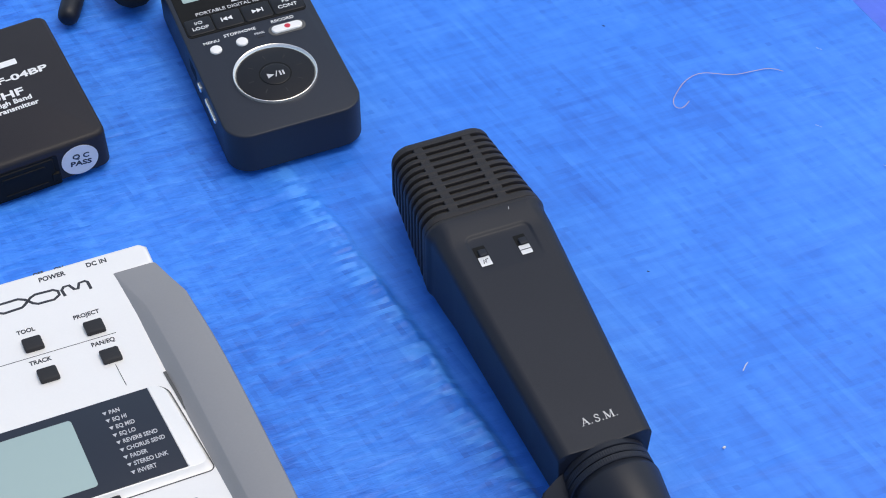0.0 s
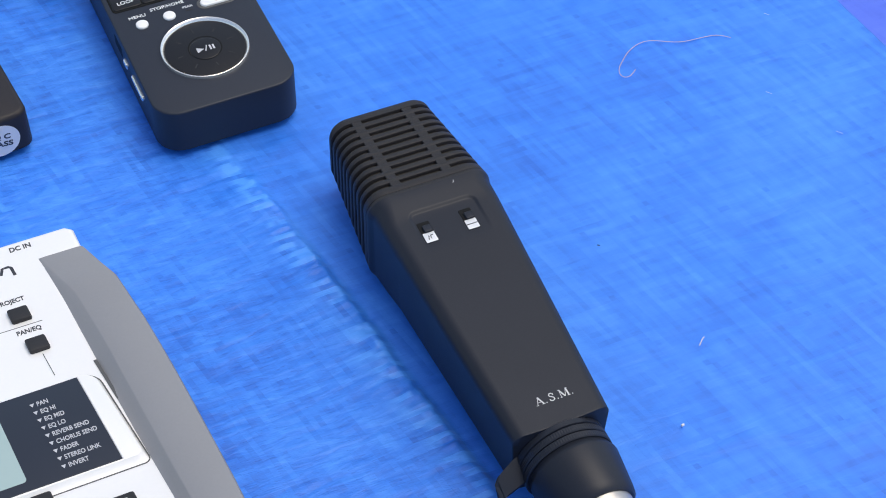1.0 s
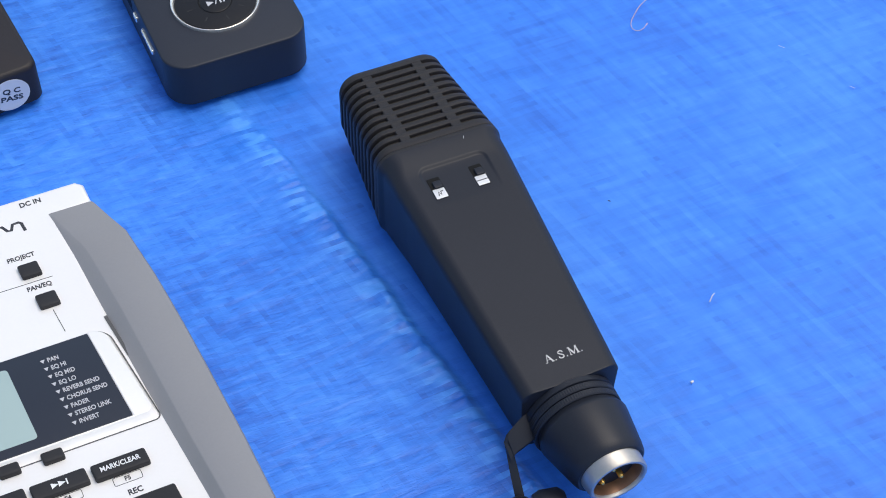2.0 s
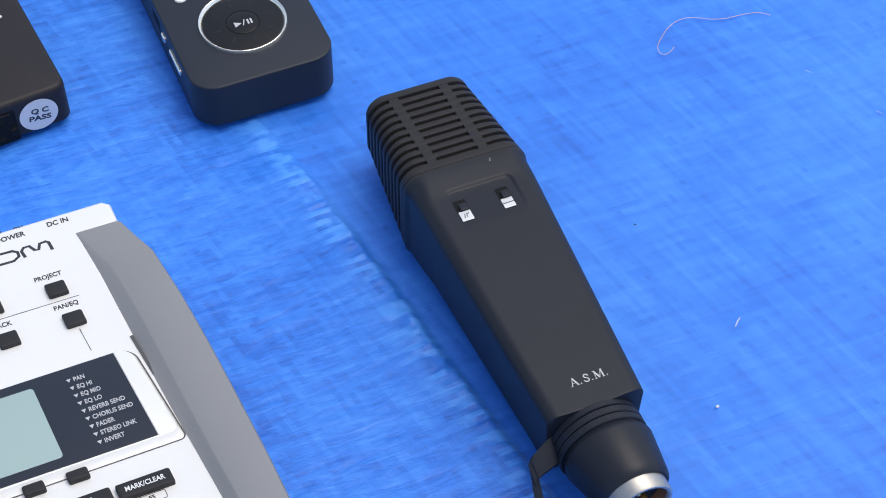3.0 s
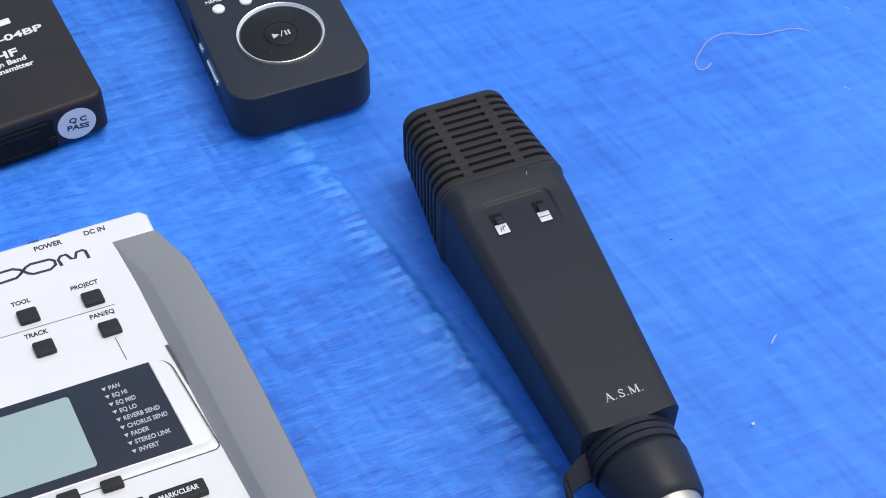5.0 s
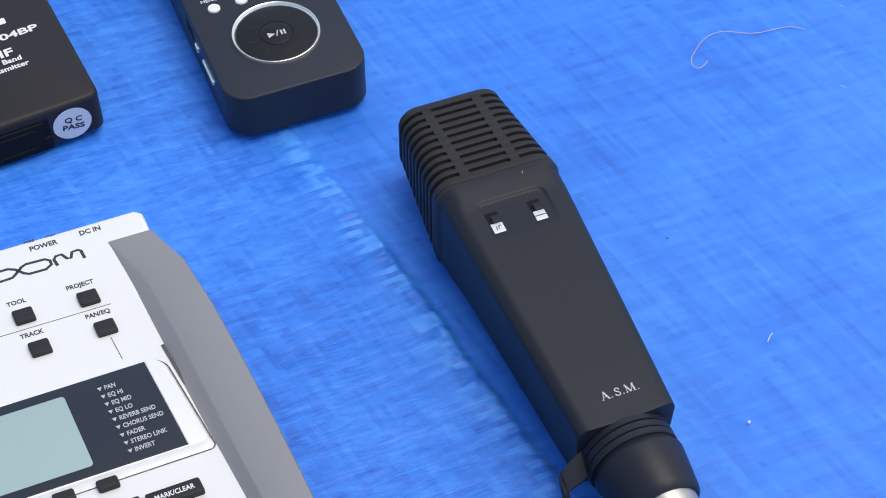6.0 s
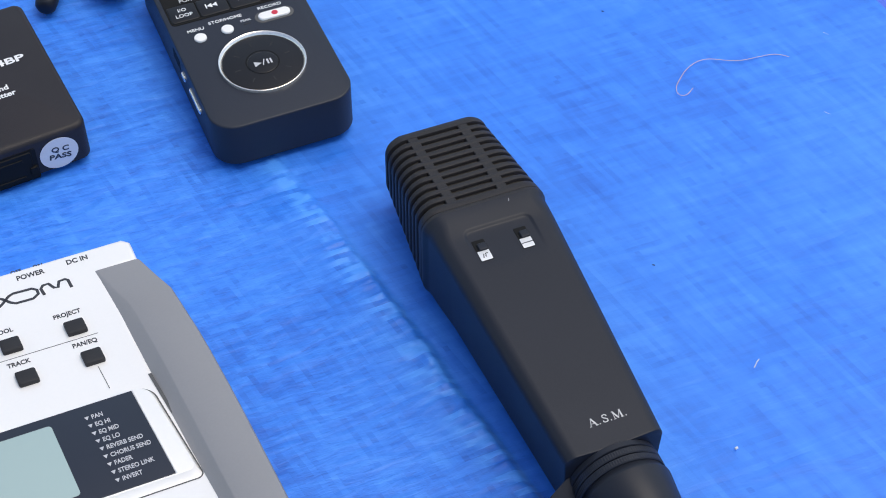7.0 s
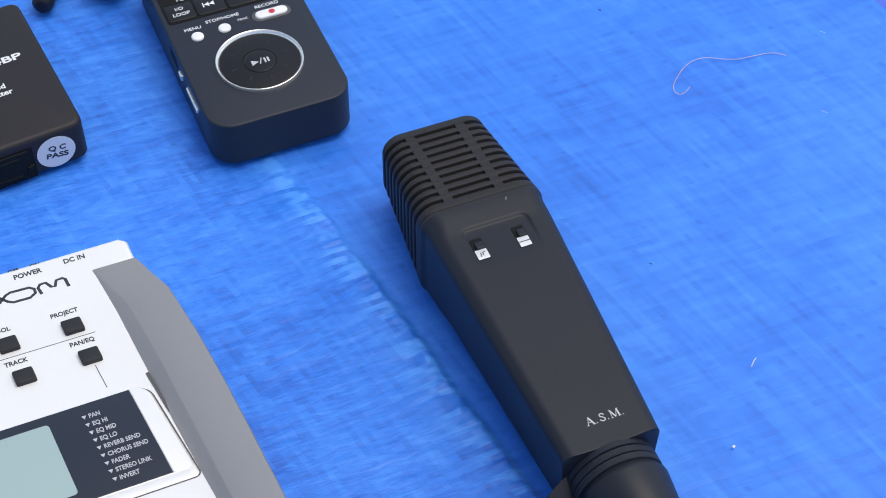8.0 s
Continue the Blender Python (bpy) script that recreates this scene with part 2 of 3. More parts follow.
def stroke(points, width, z, height=0.12):
    """A flat line of some width through points; z is a function of x, y."""
    rings = []
    n = len(points)
    for i, (x, y) in enumerate(points):
        ax, ay = points[max(0, i - 1)]
        bx, by = points[min(n - 1, i + 1)]
        tx, ty = bx - ax, by - ay
        ln = math.hypot(tx, ty) or 1
        ox, oy = -ty / ln * width / 2, tx / ln * width / 2
        rings.append([(x + ox, y + oy, z(x + ox, y + oy)), (x - ox, y - oy, z(x - ox, y - oy)),
                      (x - ox, y - oy, z(x - ox, y - oy) + height), (x + ox, y + oy, z(x + ox, y + oy) + height)])
    return loft(rings)


def tube(points, r, n=8, bm=None):
    """A round rod through 3D points; r may be a list."""
    pts = [Vector(p) for p in points]
    rings = []
    up = Vector((0, 0, 1))
    for i, p in enumerate(pts):
        t = (pts[min(i + 1, len(pts) - 1)] - pts[max(i - 1, 0)]).normalized()
        a = t.cross(up if abs(t.z) < 0.95 else Vector((1, 0, 0))).normalized()
        b = t.cross(a)
        q = r[i] if isinstance(r, (list, tuple)) else r
        rings.append([tuple(p + a * q * math.cos(2 * math.pi * k / n) + b * q * math.sin(2 * math.pi * k / n)) for k in range(n)])
    return loft(rings, bm=bm)


# ---- ground and sheets ----
def sheet(name, nu, nv, u0, u1, v0, v1, height, mat, m, label, category):
    """A thin sheet with a relief, given over a grid that is densest in the middle."""
    def spread(a, b, n):
        mid, half = 0.0, 0.30
        inner = np.linspace(max(a, mid - half), min(b, mid + half), n)
        low = np.linspace(a, inner[0], 12)[:-1] if a < inner[0] else []
        high = np.linspace(inner[-1], b, 12)[1:] if b > inner[-1] else []
        return np.concatenate([low, inner, high])
    us, vs = spread(u0, u1, nu), spread(v0, v1, nv)
    verts = [(u, v, height(u, v)) for v in vs for u in us]
    k = len(us)
    faces = [(j * k + i, j * k + i + 1, (j + 1) * k + i + 1, (j + 1) * k + i) for j in range(len(vs) - 1) for i in range(k - 1)]
    me = bpy.data.meshes.new(name)
    me.from_pydata(verts, [], faces)
    me.materials.append(mat)
    me.shade_smooth()
    ob = new(name, me)
    ob.matrix_world = m
    return tagged(ob, label, category, kind="structure")


def crease_line(v):
    return -0.036 - 0.05 * (v + 0.03) + 0.0012 * noise.noise((v * 60, 0.5, 0.5)) + 0.0009 * noise.noise((math.floor(v / 0.003) * 7.3, 2.5, 0.5))


def tarp_height(u, v):
    """Flat where things lie; one long fold and faint ripples elsewhere."""
    d = u - crease_line(v)
    fade = 1 / (1 + math.exp((v - 0.062) * 160)) if v > 0 else 1.0
    n = noise.noise((u * 90, v * 170 + 4 * noise.noise((u * 30, v * 60, 11.0)), 3.0)) + 0.8 * noise.noise((u * 130, v * 430, 9.0))
    side = math.exp(-(d / 0.026) ** 2) if d < 0 else math.exp(-(d / 0.0029) ** 2)
    fold = 0.0034 * side * (0.85 + 0.4 * noise.noise((u * 15, v * 26, 1.0)))
    lip = 0.0006 * math.exp(-((d + 0.001) / 0.0035) ** 2) * (0.5 + 1.5 * n) - 0.0003 * math.exp(-((d - 0.0042) / 0.0019) ** 2) * (0.7 + 1.2 * n)
    # crumpled between the fold and the far left, smoother on the other side
    crumple = 1 / (1 + math.exp((d - 0.004) * 300))
    w = v + 0.08 * u
    weft = 0.7 * noise.noise((u * 22, w * 130 + 3 * noise.noise((u * 18, w * 25, 4.0)), 6.0)) + 0.7 * noise.noise((u * 70, w * 270, 8.0)) + 0.4 * noise.noise((u * 150, w * 330, 10.0))
    ripple = (0.00006 + 0.00022 * crumple) * weft + 0.0009 * noise.noise((u * 9, v * 9, 2.0)) + 0.0004 * noise.noise((u * 30, v * 22, 7.0))
    ripple += 0.00012 * noise.noise((u * 170, v * 12, 12.0))
    tick = 0.0005 * n * math.exp(-((d + 0.003) / 0.010) ** 2) * fade
    corner = 0.0012 * noise.noise((u * 55, v * 75, 5.0)) * math.exp(-((d / 0.03) ** 2 + ((v - 0.075) / 0.03) ** 2))
    return (fold + lip) * fade + ripple + tick + corner - 0.0010


sheet("ground", 40, 40, -60, 60, -60, 60, lambda u, v: -0.02, GROUND, pose(0, 0, 0), "pale grey concrete ground below the sheets", "ground")
sheet("under_sheet", 60, 60, -1.6, 1.6, -1.6, 1.6, lambda u, v: -0.010 + 0.002 * noise.noise((u * 6, v * 6, 5)), UNDER, pose(0, 0, 0, 0, 0, 28),
      "violet blue plastic sheet lying under the blue tarpaulin", "sheet")
tarp = sheet("tarpaulin", 640, 560, -1.1, 0.282, -1.1, 1.1, tarp_height, TARP, pose(0, 0, 0, 0, 0, 28),
             "bright blue woven plastic tarpaulin with a long fold", "tarpaulin")
sol = tarp.modifiers.new("thickness", "SOLIDIFY")
sol.thickness, sol.offset = 0.0006, -1


# ---- stage microphone ----
MIC = pose(-0.0009, 0.0283, 0, 0, 0, 22.0)
TIP = -10.4


def mic_half(s):
    """Half width, half height, middle height and corner radius of the microphone, s millimetres along it."""
    if s < TIP + 5:
        k = (s - TIP) / 5
        e = math.sqrt(max(0.0, 1 - (1 - k) ** 2))
        return 20.3 + 4.3 * e, 14.2 + 3.8 * e, 25.4, 6 + 3 * e
    if s < 49.5:
        k = (s - TIP - 5) / 54.9
        return 24.6 + 3.9 * k, 18.0 + 7.0 * k, 25.4 + 0.3 * k, 9.5 - 0.5 * k
    k = (s - 49.5) / 132.5
    e = max(0.0, 1 - (s - 49.5) / 4.5)          # the collar runs out into the housing
    e = e * e * (3 - 2 * e)
    f = max(0.0, 1 - (s - 49.5) / 16.0)
    f = f * f * (3 - 2 * f)
    return 27.6 - 6.9 * k + 0.9 * e, 24.2 - 5.9 * k + 0.8 * f, 25.4 + 0.6 * k + 0.3 * f, 6.4 - 1.4 * k + 2.6 * f


def recess(x, s):
    """Depth of the shallow panel round the switches, which runs out towards the tail."""
    qx, qs = abs(x - 0.5) - 11.9, abs(s - 77.5) - 13.5
    inside = 4 - math.hypot(max(qx, 0), max(qs, 0)) - min(max(qx, qs), 0)
    k = min(1.0, max(0.0, inside / 1.7))
    return 0.75 * k * k * (3 - 2 * k) * min(1.0, max(0.0, (82 - s) / 21))


def housing_ring(s, n=120):
    """The microphone's outline with a finely divided top, pressed in round the switches."""
    ring = mic_ring(s)
    a, b = ring[7], ring[8]
    top = [(a[0] + (b[0] - a[0]) * k / n, -s, a[2] - recess(a[0] + (b[0] - a[0]) * k / n, s)) for k in range(1, n)]
    # the sides draw in a little towards the underside
    w, hh, zc, r = mic_half(s)
    draft = 0.09 * min(1.0, max(0.0, (s - 50) / 25))
    return [(x * (1 - draft * min(1.0, max(0.0, (zc + hh - r - z) / (2 * hh)))), y, z) for x, y, z in ring[:8] + top + ring[8:]]


def mic_ring(s, shrink=0.0, seg=7):
    w, hh, zc, r = mic_half(s)
    w, hh = w - shrink, hh - shrink
    r = max(1.0, min(r - shrink * 0.5, w - 0.1, hh - 0.1))
    return [(x, -s, z + zc) for x, z in round_rect(-w, -hh, w, hh, r, seg)]


def mic_top(x, y):
    w, hh, zc, r = mic_half(-y)
    return zc + hh


def build_microphone():
    mic = thing("microphone", MIC, "black metal stage microphone with slotted grille lying on the tarpaulin", "microphone")
    # closed nose, slotted bars, collar
    part("nose_cap", loft([mic_ring(TIP + s) for s in (0.0, 0.3, 0.8, 1.6, 2.8, 4.2, 5.6, 5.9)] + [mic_ring(TIP + 6.1, 0.3)]), BLACK_PAINT, mic)
    part("inner_screen", loft([mic_ring(s, 1.8) for s in (TIP + 5, 5, 20, 35, 46)]), SCREEN, mic, "dark screen behind the grille slots")
    pitch, s0, gap = 5.04, -4.3, 2.1
    for i in range(10):
        a = s0 + gap + i * pitch
        b = a + pitch - gap if i < 9 else 47.6
        bars = [mic_ring(a, 0.5), mic_ring(a + 0.22, 0.12), mic_ring(a + 0.5), mic_ring(b - 0.5), mic_ring(b - 0.22, 0.12), mic_ring(b, 0.5)]
        part("grille_bar", loft(bars), BLACK_PAINT, mic)
    for x0, x1 in ((-12.2, -12.5), (11.8, 11.0)):
        rings = []
        for s in (TIP + 5.5, 5, 15, 25, 35, 44):
            x = x0 + (x1 - x0) * s / 44
            z = mic_top(0, -s) - 0.1
            rings.append([(x - 2.3, -s, z - 0.3), (x - 2.3, -s, z - 2.6), (x + 2.3, -s, z - 2.6), (x + 2.3, -s, z - 0.3), (x + 2.0, -s, z), (x - 2.0, -s, z)])
        part("grille_strap", loft(rings), BLACK_PAINT, mic)
        rings = [[(x, y, 2 * mic_half(-y)[2] - z) for x, y, z in q] for q in rings]
        part("grille_strap", loft(rings), BLACK_PAINT, mic)
    part("collar", loft([mic_ring(47.5, 0.25), mic_ring(47.9), mic_ring(49.5)]), BLACK_PAINT, mic)
    body = [housing_ring(s) for s in (49.5, 50, 50.6, 51.3, 52, 52.8, 53.5, 54.2, 56, 58)]
    body += [housing_ring(58.5 + 0.5 * k) for k in range(49)] + [housing_ring(s) for s in (84, 90, 110, 130, 150, 170, 173)]
    # the tail end is cut in a shallow bow
    bow = lambda q: [(x, y + 0.8 * (abs(x + 0.3) / 20) ** 2 - 0.4, z) for x, y, z in q]
    part("housing", loft(body + [bow(housing_ring(177.6)), bow(housing_ring(178.4)), bow(housing_ring(178.6)), bow([(x * 0.99, y - 0.25, 26 + (z - 26) * 0.99) for x, y, z in housing_ring(178.6)]), bow([(x * 0.90, y - 0.4, 26 + (z - 26) * 0.90) for x, y, z in housing_ring(178.6)])]), BLACK_SATIN, mic)
    # two slide switches on the sunken panel
    top = lambda x, y: mic_top(x, y) - recess(x, -y) - 0.02
    for x0, x1, cy, mark in ((-13.3, -7.7, -72.3, 1), (5.9, 11.4, -72.2, 0)):
        cx = (x0 + x1) / 2
        sw = part("slide_switch", slab(round_rect(x0, cy - 6.0, x1, cy + 5.8, 0.5), lambda x, y: top(x, y) - 1, lambda x, y: top(x, y) + 0.20, 0.1), BLACK_DEEP, mic, "black slot with a slider")
        part("slider", slab(round_rect(x0 + 1.4, cy - 0.6, x1 - 0.4, cy + 3.2, 0.5), lambda x, y: top(x, y), lambda x, y: top(x, y) + 1.3, 0.4), BLACK_SATIN, sw, "black slider nub")
        part("legend_plate", slab(round_rect(x0 + 0.2, cy - 5.8, x1 - 0.2, cy - 0.5, 0.3), lambda x, y: top(x, y), lambda x, y: top(x, y) + 0.36, 0.1), PLATE, sw, "bright silver legend plate")
        if mark:
            part("symbol", stroke([(cx - 1.0, cy - 4.4), (cx - 0.5, cy - 2.3), (cx + 0.3, cy - 4.2), (cx + 0.4, cy - 2.3), (cx + 1.5, cy - 2.2)], 0.55, lambda x, y: top(x, y) + 0.36, 0.05), DARK_PRINT, sw)
        else:
            part("symbol", stroke([(x0 + 0.3, cy - 3.2), (x1 - 0.3, cy - 3.2)], 0.45, lambda x, y: top(x, y) + 0.36, 0.05), DARK_PRINT, sw)
    # engraved serif letters and their stops
    def glyph(x, lines):
        bm = bmesh.new()
        for pts, w in lines:
            src = stroke([(x + 3.7 * p, -168.6 + 3.7 * q) for p, q in pts], 3.0 * w, lambda u, v: mic_top(u, v) - 0.02, 0.07)
            me = bpy.data.meshes.new("letter")
            src.to_mesh(me)
            src.free()
            bm.from_mesh(me)
            bpy.data.meshes.remove(me)
        part("letter", bm, LETTER, mic, "pale engraved letter")
    stop = [([(0, 0.0), (0, 0.13)], 0.13)]
    glyph(-5.7, [([(0.06, 0), (0.42, 1)], 0.08), ([(0.38, 1), (0.80, 0)], 0.20), ([(0.18, 0.34), (0.66, 0.34)], 0.07),
                 ([(-0.08, 0.03), (0.20, 0.03)], 0.06), ([(0.62, 0.03), (0.98, 0.03)], 0.06)])
    glyph(-1.5, stop)
    glyph(-0.1, [([(0.60, 0.70), (0.58, 0.86), (0.42, 0.96), (0.22, 0.92), (0.12, 0.76), (0.22, 0.60), (0.42, 0.48), (0.58, 0.34), (0.56, 0.14),
                   (0.40, 0.04), (0.18, 0.06), (0.08, 0.16), (0.07, 0.30)], 0.14)])
    glyph(3.3, stop)
    glyph(4.5, [([(0.10, 0), (0.14, 1)], 0.08), ([(0.12, 1), (0.52, 0.05)], 0.20), ([(0.52, 0.05), (0.92, 1)], 0.08), ([(0.92, 1), (0.96, 0)], 0.20),
                ([(-0.04, 0.03), (0.24, 0.03)], 0.06), ([(0.80, 0.03), (1.14, 0.03)], 0.06), ([(-0.02, 0.97), (0.16, 0.97)], 0.06), ([(0.90, 0.97), (1.08, 0.97)], 0.06)])
    glyph(9.6, stop)
    part("scratch", stroke([(10.0, -52.4), (10.4, -51.8), (10.6, -51.0)], 0.25, lambda x, y: mic_top(x, y) - 0.02, 0.05), PALE_PRINT, mic, "short pale scratch in the paint")

    # round tail: knurled rings, smooth cone, bright connector shell
    def rnd(s, r, zc, n=48):
        return [(-0.2 + 0.07 * (s - 182) + r * math.cos(2 * math.pi * k / n), -s, zc + r * math.sin(2 * math.pi * k / n)) for k in range(n)]
    part("neck", loft([rnd(173, 16.6, 26.4), rnd(184, 16.8, 26.6)]), BLACK_DEEP, mic)
    part("smooth_ring", loft([rnd(178.9, 18.5, 26.6), rnd(179.3, 19.0, 26.6), rnd(181.4, 19.1, 26.6), rnd(181.8, 18.5, 26.6)]), BLACK_SATIN, mic)
    for a in (182.0, 185.4):
        ring = []
        for s, off in ((a, 0.35), (a + 0.35, 0.0), (a + 2.6, 0.0), (a + 3.0, 0.35)):
            ring.append([(-0.1 + (18.9 - off - (0.11 if k % 2 else 0)) * math.cos(2 * math.pi * k / 220), -s, 26.7 + (18.9 - off - (0.11 if k % 2 else 0)) * math.sin(2 * math.pi * k / 220)) for k in range(220)])
        part("knurled_ring", loft(ring), BLACK_SATIN, mic, smooth=20)
    part("tail_cone", loft([rnd(183, 17.6, 26.7), rnd(190, 17.8, 26.9), rnd(191, 18.6, 27), rnd(192, 18.7, 27), rnd(208, 15.7, 27.2), rnd(210.6, 15.0, 27.2), rnd(211.8, 13.9, 27.2), rnd(211.8, 12, 27.2)]), BLACK_SATIN, mic)
    part("connector_shell", loft([rnd(209, 12.9, 27.2), rnd(217.0, 12.4, 27.3), rnd(217.9, 11.8, 27.3), rnd(217.9, 10.9, 27.3), rnd(217.3, 10.5, 27.3), rnd(216.4, 10.4, 27.3)], caps=False), NICKEL, mic, "bright nickel connector shell")
    # added amber sleeve paints the insert's reflection inside the shell
    part("shell_reflection", loft([rnd(216.6, 10.45, 27.3), rnd(216.0, 10.1, 27.3), rnd(206, 9.7, 27.2)], caps=False), AMBER, mic, "inside of the connector shell, coloured as a coppery reflection")
    part("insulator", loft([rnd(210.4, 9.7, 27.2), rnd(211.2, 9.7, 27.2)]), AMBER, mic, "amber connector insert")
    for a in (90, 210, 330):
        x, z = 1.0 + 4.6 * math.cos(radians(a)), 27.2 + 4.6 * math.sin(radians(a))
        part("pin", tube([(x, -210, z), (x, -214.6, z), (x, -215.4, z)], [1.2, 1.2, 0.6], 12), BRASS, mic, "gold connector pin")
    return mic


build_microphone()


def build_bracket():
    """The stand clip that hangs at the tail."""
    br = thing("mic_stand_bracket", MIC, "black bent metal stand bracket with a thumb knob", "bracket")
    pts = [((-16, -178, 32), (-16, -190, 24)), ((-21, -179.5, 31.5), (-20.5, -191, 23)), ((-27.4, -182.6, 30.4), (-26.6, -192, 22.4)),
           ((-29.2, -184.4, 28.8), (-28.0, -193.4, 20.4)), ((-29.2, -187, 25.0), (-27.6, -195, 17)), ((-30.2, -194, 18), (-27.6, -201, 11)),
           ((-30.8, -201, 11), (-28, -207, 5)), ((-31.2, -205, 7.2), (-28.2, -210, 2.4))]
    rings = []
    for k, (a, b) in enumerate(pts):
        q = 0.7 if k < 3 else 0.62
        b = tuple(p + (w - p) * q for p, w in zip(a, b))
        rings.append([a, b, (b[0] - 1.6, b[1] - 0.4, b[2] - 1.4), (a[0] - 1.6, a[1] - 0.4, a[2] - 1.4)])
    part("arm", loft(rings), BLACK_SATIN, br)
    part("thumb_knob", tube([(-38, -206, 7.8), (-36, -206.3, 7.8), (-32, -206.8, 8), (-29, -207.4, 8.2)], [5.6, 7.2, 7.6, 6.4], 24), BLACK_SATIN, br)
    part("thumb_knob", tube([(-27, -207.6, 8.2), (-24, -208.2, 8.4), (-17, -209.4, 8.6), (-15, -209.8, 8.6)], [6.6, 7.9, 7.6, 5.8], 24), BLACK_SATIN, br)
    part("rivet", tube([(-29.4, -207.6, 8.2), (-26.6, -208.0, 8.2)], [6.0, 6.0], 20), COPPER, br, "copper coloured washer")
    part("foot", slab(round_rect(-34, -232, -20, -203, 3), flat(0.0), flat(3.0), 0.5), BLACK_SATIN, br)
    return br


build_bracket()

# ---- handheld recorder ----
HAND = pose(-0.0867, 0.0954, 0, 0, 0, 22.7)


def build_recorder():
    rec = thing("handheld_recorder", HAND, "charcoal handheld audio recorder with a chrome ringed wheel on the tarpaulin", "recorder")
    out = round_rect(-35.5, -37.5, 34.9, 98, (9, 9, 12.5, 12.5), 8)
    part("case", slab(out, flat(0.3), flat(27.0), 0.9, foot=2.6), CHARCOAL, rec)
    Z = 27.0
    # wheel
    def annulus(r0, r1, z0, z1, n=64, dome=0.3):
        rings = []
        for r, z in ((r1, z0), (r1, z1 - dome), (r1 - dome, z1), (r0 + dome, z1), (r0, z1 - dome), (r0, z0)):
            rings.append([(r * math.cos(2 * math.pi * k / n), r * math.sin(2 * math.pi * k / n), z) for k in range(n)])
        return loft(rings, caps=False)
    def dish(n=72):
        rings = []
        for r, z in ((21.3, 26.5), (21.3, 28.3), (21.15, 28.65), (20.95, 28.75), (20.7, 28.65), (19.55, 27.5), (19.4, 26.6)):
            rings.append([(r * math.cos(2 * math.pi * k / n), r * math.sin(2 * math.pi * k / n), z) for k in range(n)])
        return loft(rings, caps=False)
    wheel = part("wheel", slab(circle(0, 0, 19.45, 64), flat(26), flat(Z + 0.6), 0.5), CHARCOAL_KEY, rec, "dark round control wheel")
    part("chrome_ring", dish(), CHROME, wheel, "polished chrome ring")
    part("centre_button", slab(circle(-0.2, -0.9, 7.6, 40), flat(27.2), flat(Z + 1.1), 0.5), CHARCOAL_KEY, wheel, "round play and pause button")
    part("groove", annulus(7.7, 8.3, 27.0, Z + 0.64, 48, 0.02), BLACK_DEEP, wheel)
    tri = bmesh.new()
    part("play_mark", loft([[(-4.4, -3.0, Z + 1.1), (-4.4, 0.6, Z + 1.1), (-0.9, -1.2, Z + 1.1)], [(-4.4, -3.0, Z + 1.2), (-4.4, 0.6, Z + 1.2), (-0.9, -1.2, Z + 1.2)]], bm=tri), PALE_PRINT, wheel)
    part("slash_mark", stroke([(-0.5, -2.9), (1.0, 1.0)], 0.5, flat(Z + 1.1), 0.1), PALE_PRINT, wheel)
    for x in (2.3, 3.9):
        part("pause_mark", stroke([(x, -2.8), (x, 0.5)], 0.9, flat(Z + 1.1), 0.1), PALE_PRINT, wheel)
    for a in range(0, 360, 45):
        c, q = math.cos(radians(a + 8)), math.sin(radians(a + 8))
        part("wheel_mark", stroke([(11.8 * c, 11.8 * q), (14.6 * c, 14.6 * q)], 0.6, flat(Z + 0.6), 0.06), RUBBER, wheel, "faint dark mark")
    # small keys
    for x, y, w in ((-22.4, 28.0, 3.1), (-8.3, 28.9, 3.1)):
        part("round_key", slab(circle(x, y, w, 28), flat(26.5), flat(Z + 1.1), 0.7), WHITE_KEY, rec, "small white round key")
    part("record_surround", slab(round_rect(6.6, 26.9, 26.4, 35.0, 4.0, 8), flat(26.5), flat(Z + 0.25), 0.2), SLOT, rec, "grey oval rim")
    rk = part("record_key", slab(round_rect(8.3, 28.2, 24.7, 33.7, 2.7, 8), flat(26.5), flat(Z + 1.3), 0.7), WHITE_KEY, rec, "white oval record key")
    part("record_dot", slab(circle(16.8, 31.0, 1.6, 20), flat(Z + 1.0), flat(Z + 1.4), 0.05), RED, rk, "red dot")
    # key bank and display
    bank = part("key_bank", slab(round_rect(-33.0, 42.2, 31.0, 88, (3, 3, 2.5, 2.5)), flat(26.2), flat(Z + 0.35), 0.3), BLACK_DEEP, rec, "glossy black display and key panel")
    bank.location.y = -0.0012
    for x0, x1 in ((-32.2, -18.0), (-17.4, -2.4), (-1.8, 13.4), (14.0, 30.4)):
        part("flat_key", slab(round_rect(x0, 43.2, x1, 55.6, 1.4), flat(26.6), flat(Z + 0.9), 0.5), CHARCOAL_KEY, bank)
    part("display", slab(round_rect(-28, 69.5, 26, 86, 1.0), flat(26.6), flat(Z + 0.5), 0.1), LCD, bank, "pale grey display")
    lettering("key_print", "I/O", 2.4, (-25.0, 51.6, Z + 0.95), 0, WHITE_PRINT, bank, bold=0.015)
    lettering("key_print", "LOOP", 2.4, (-25.0, 47.4, Z + 0.95), 0, WHITE_PRINT, bank, bold=0.015)
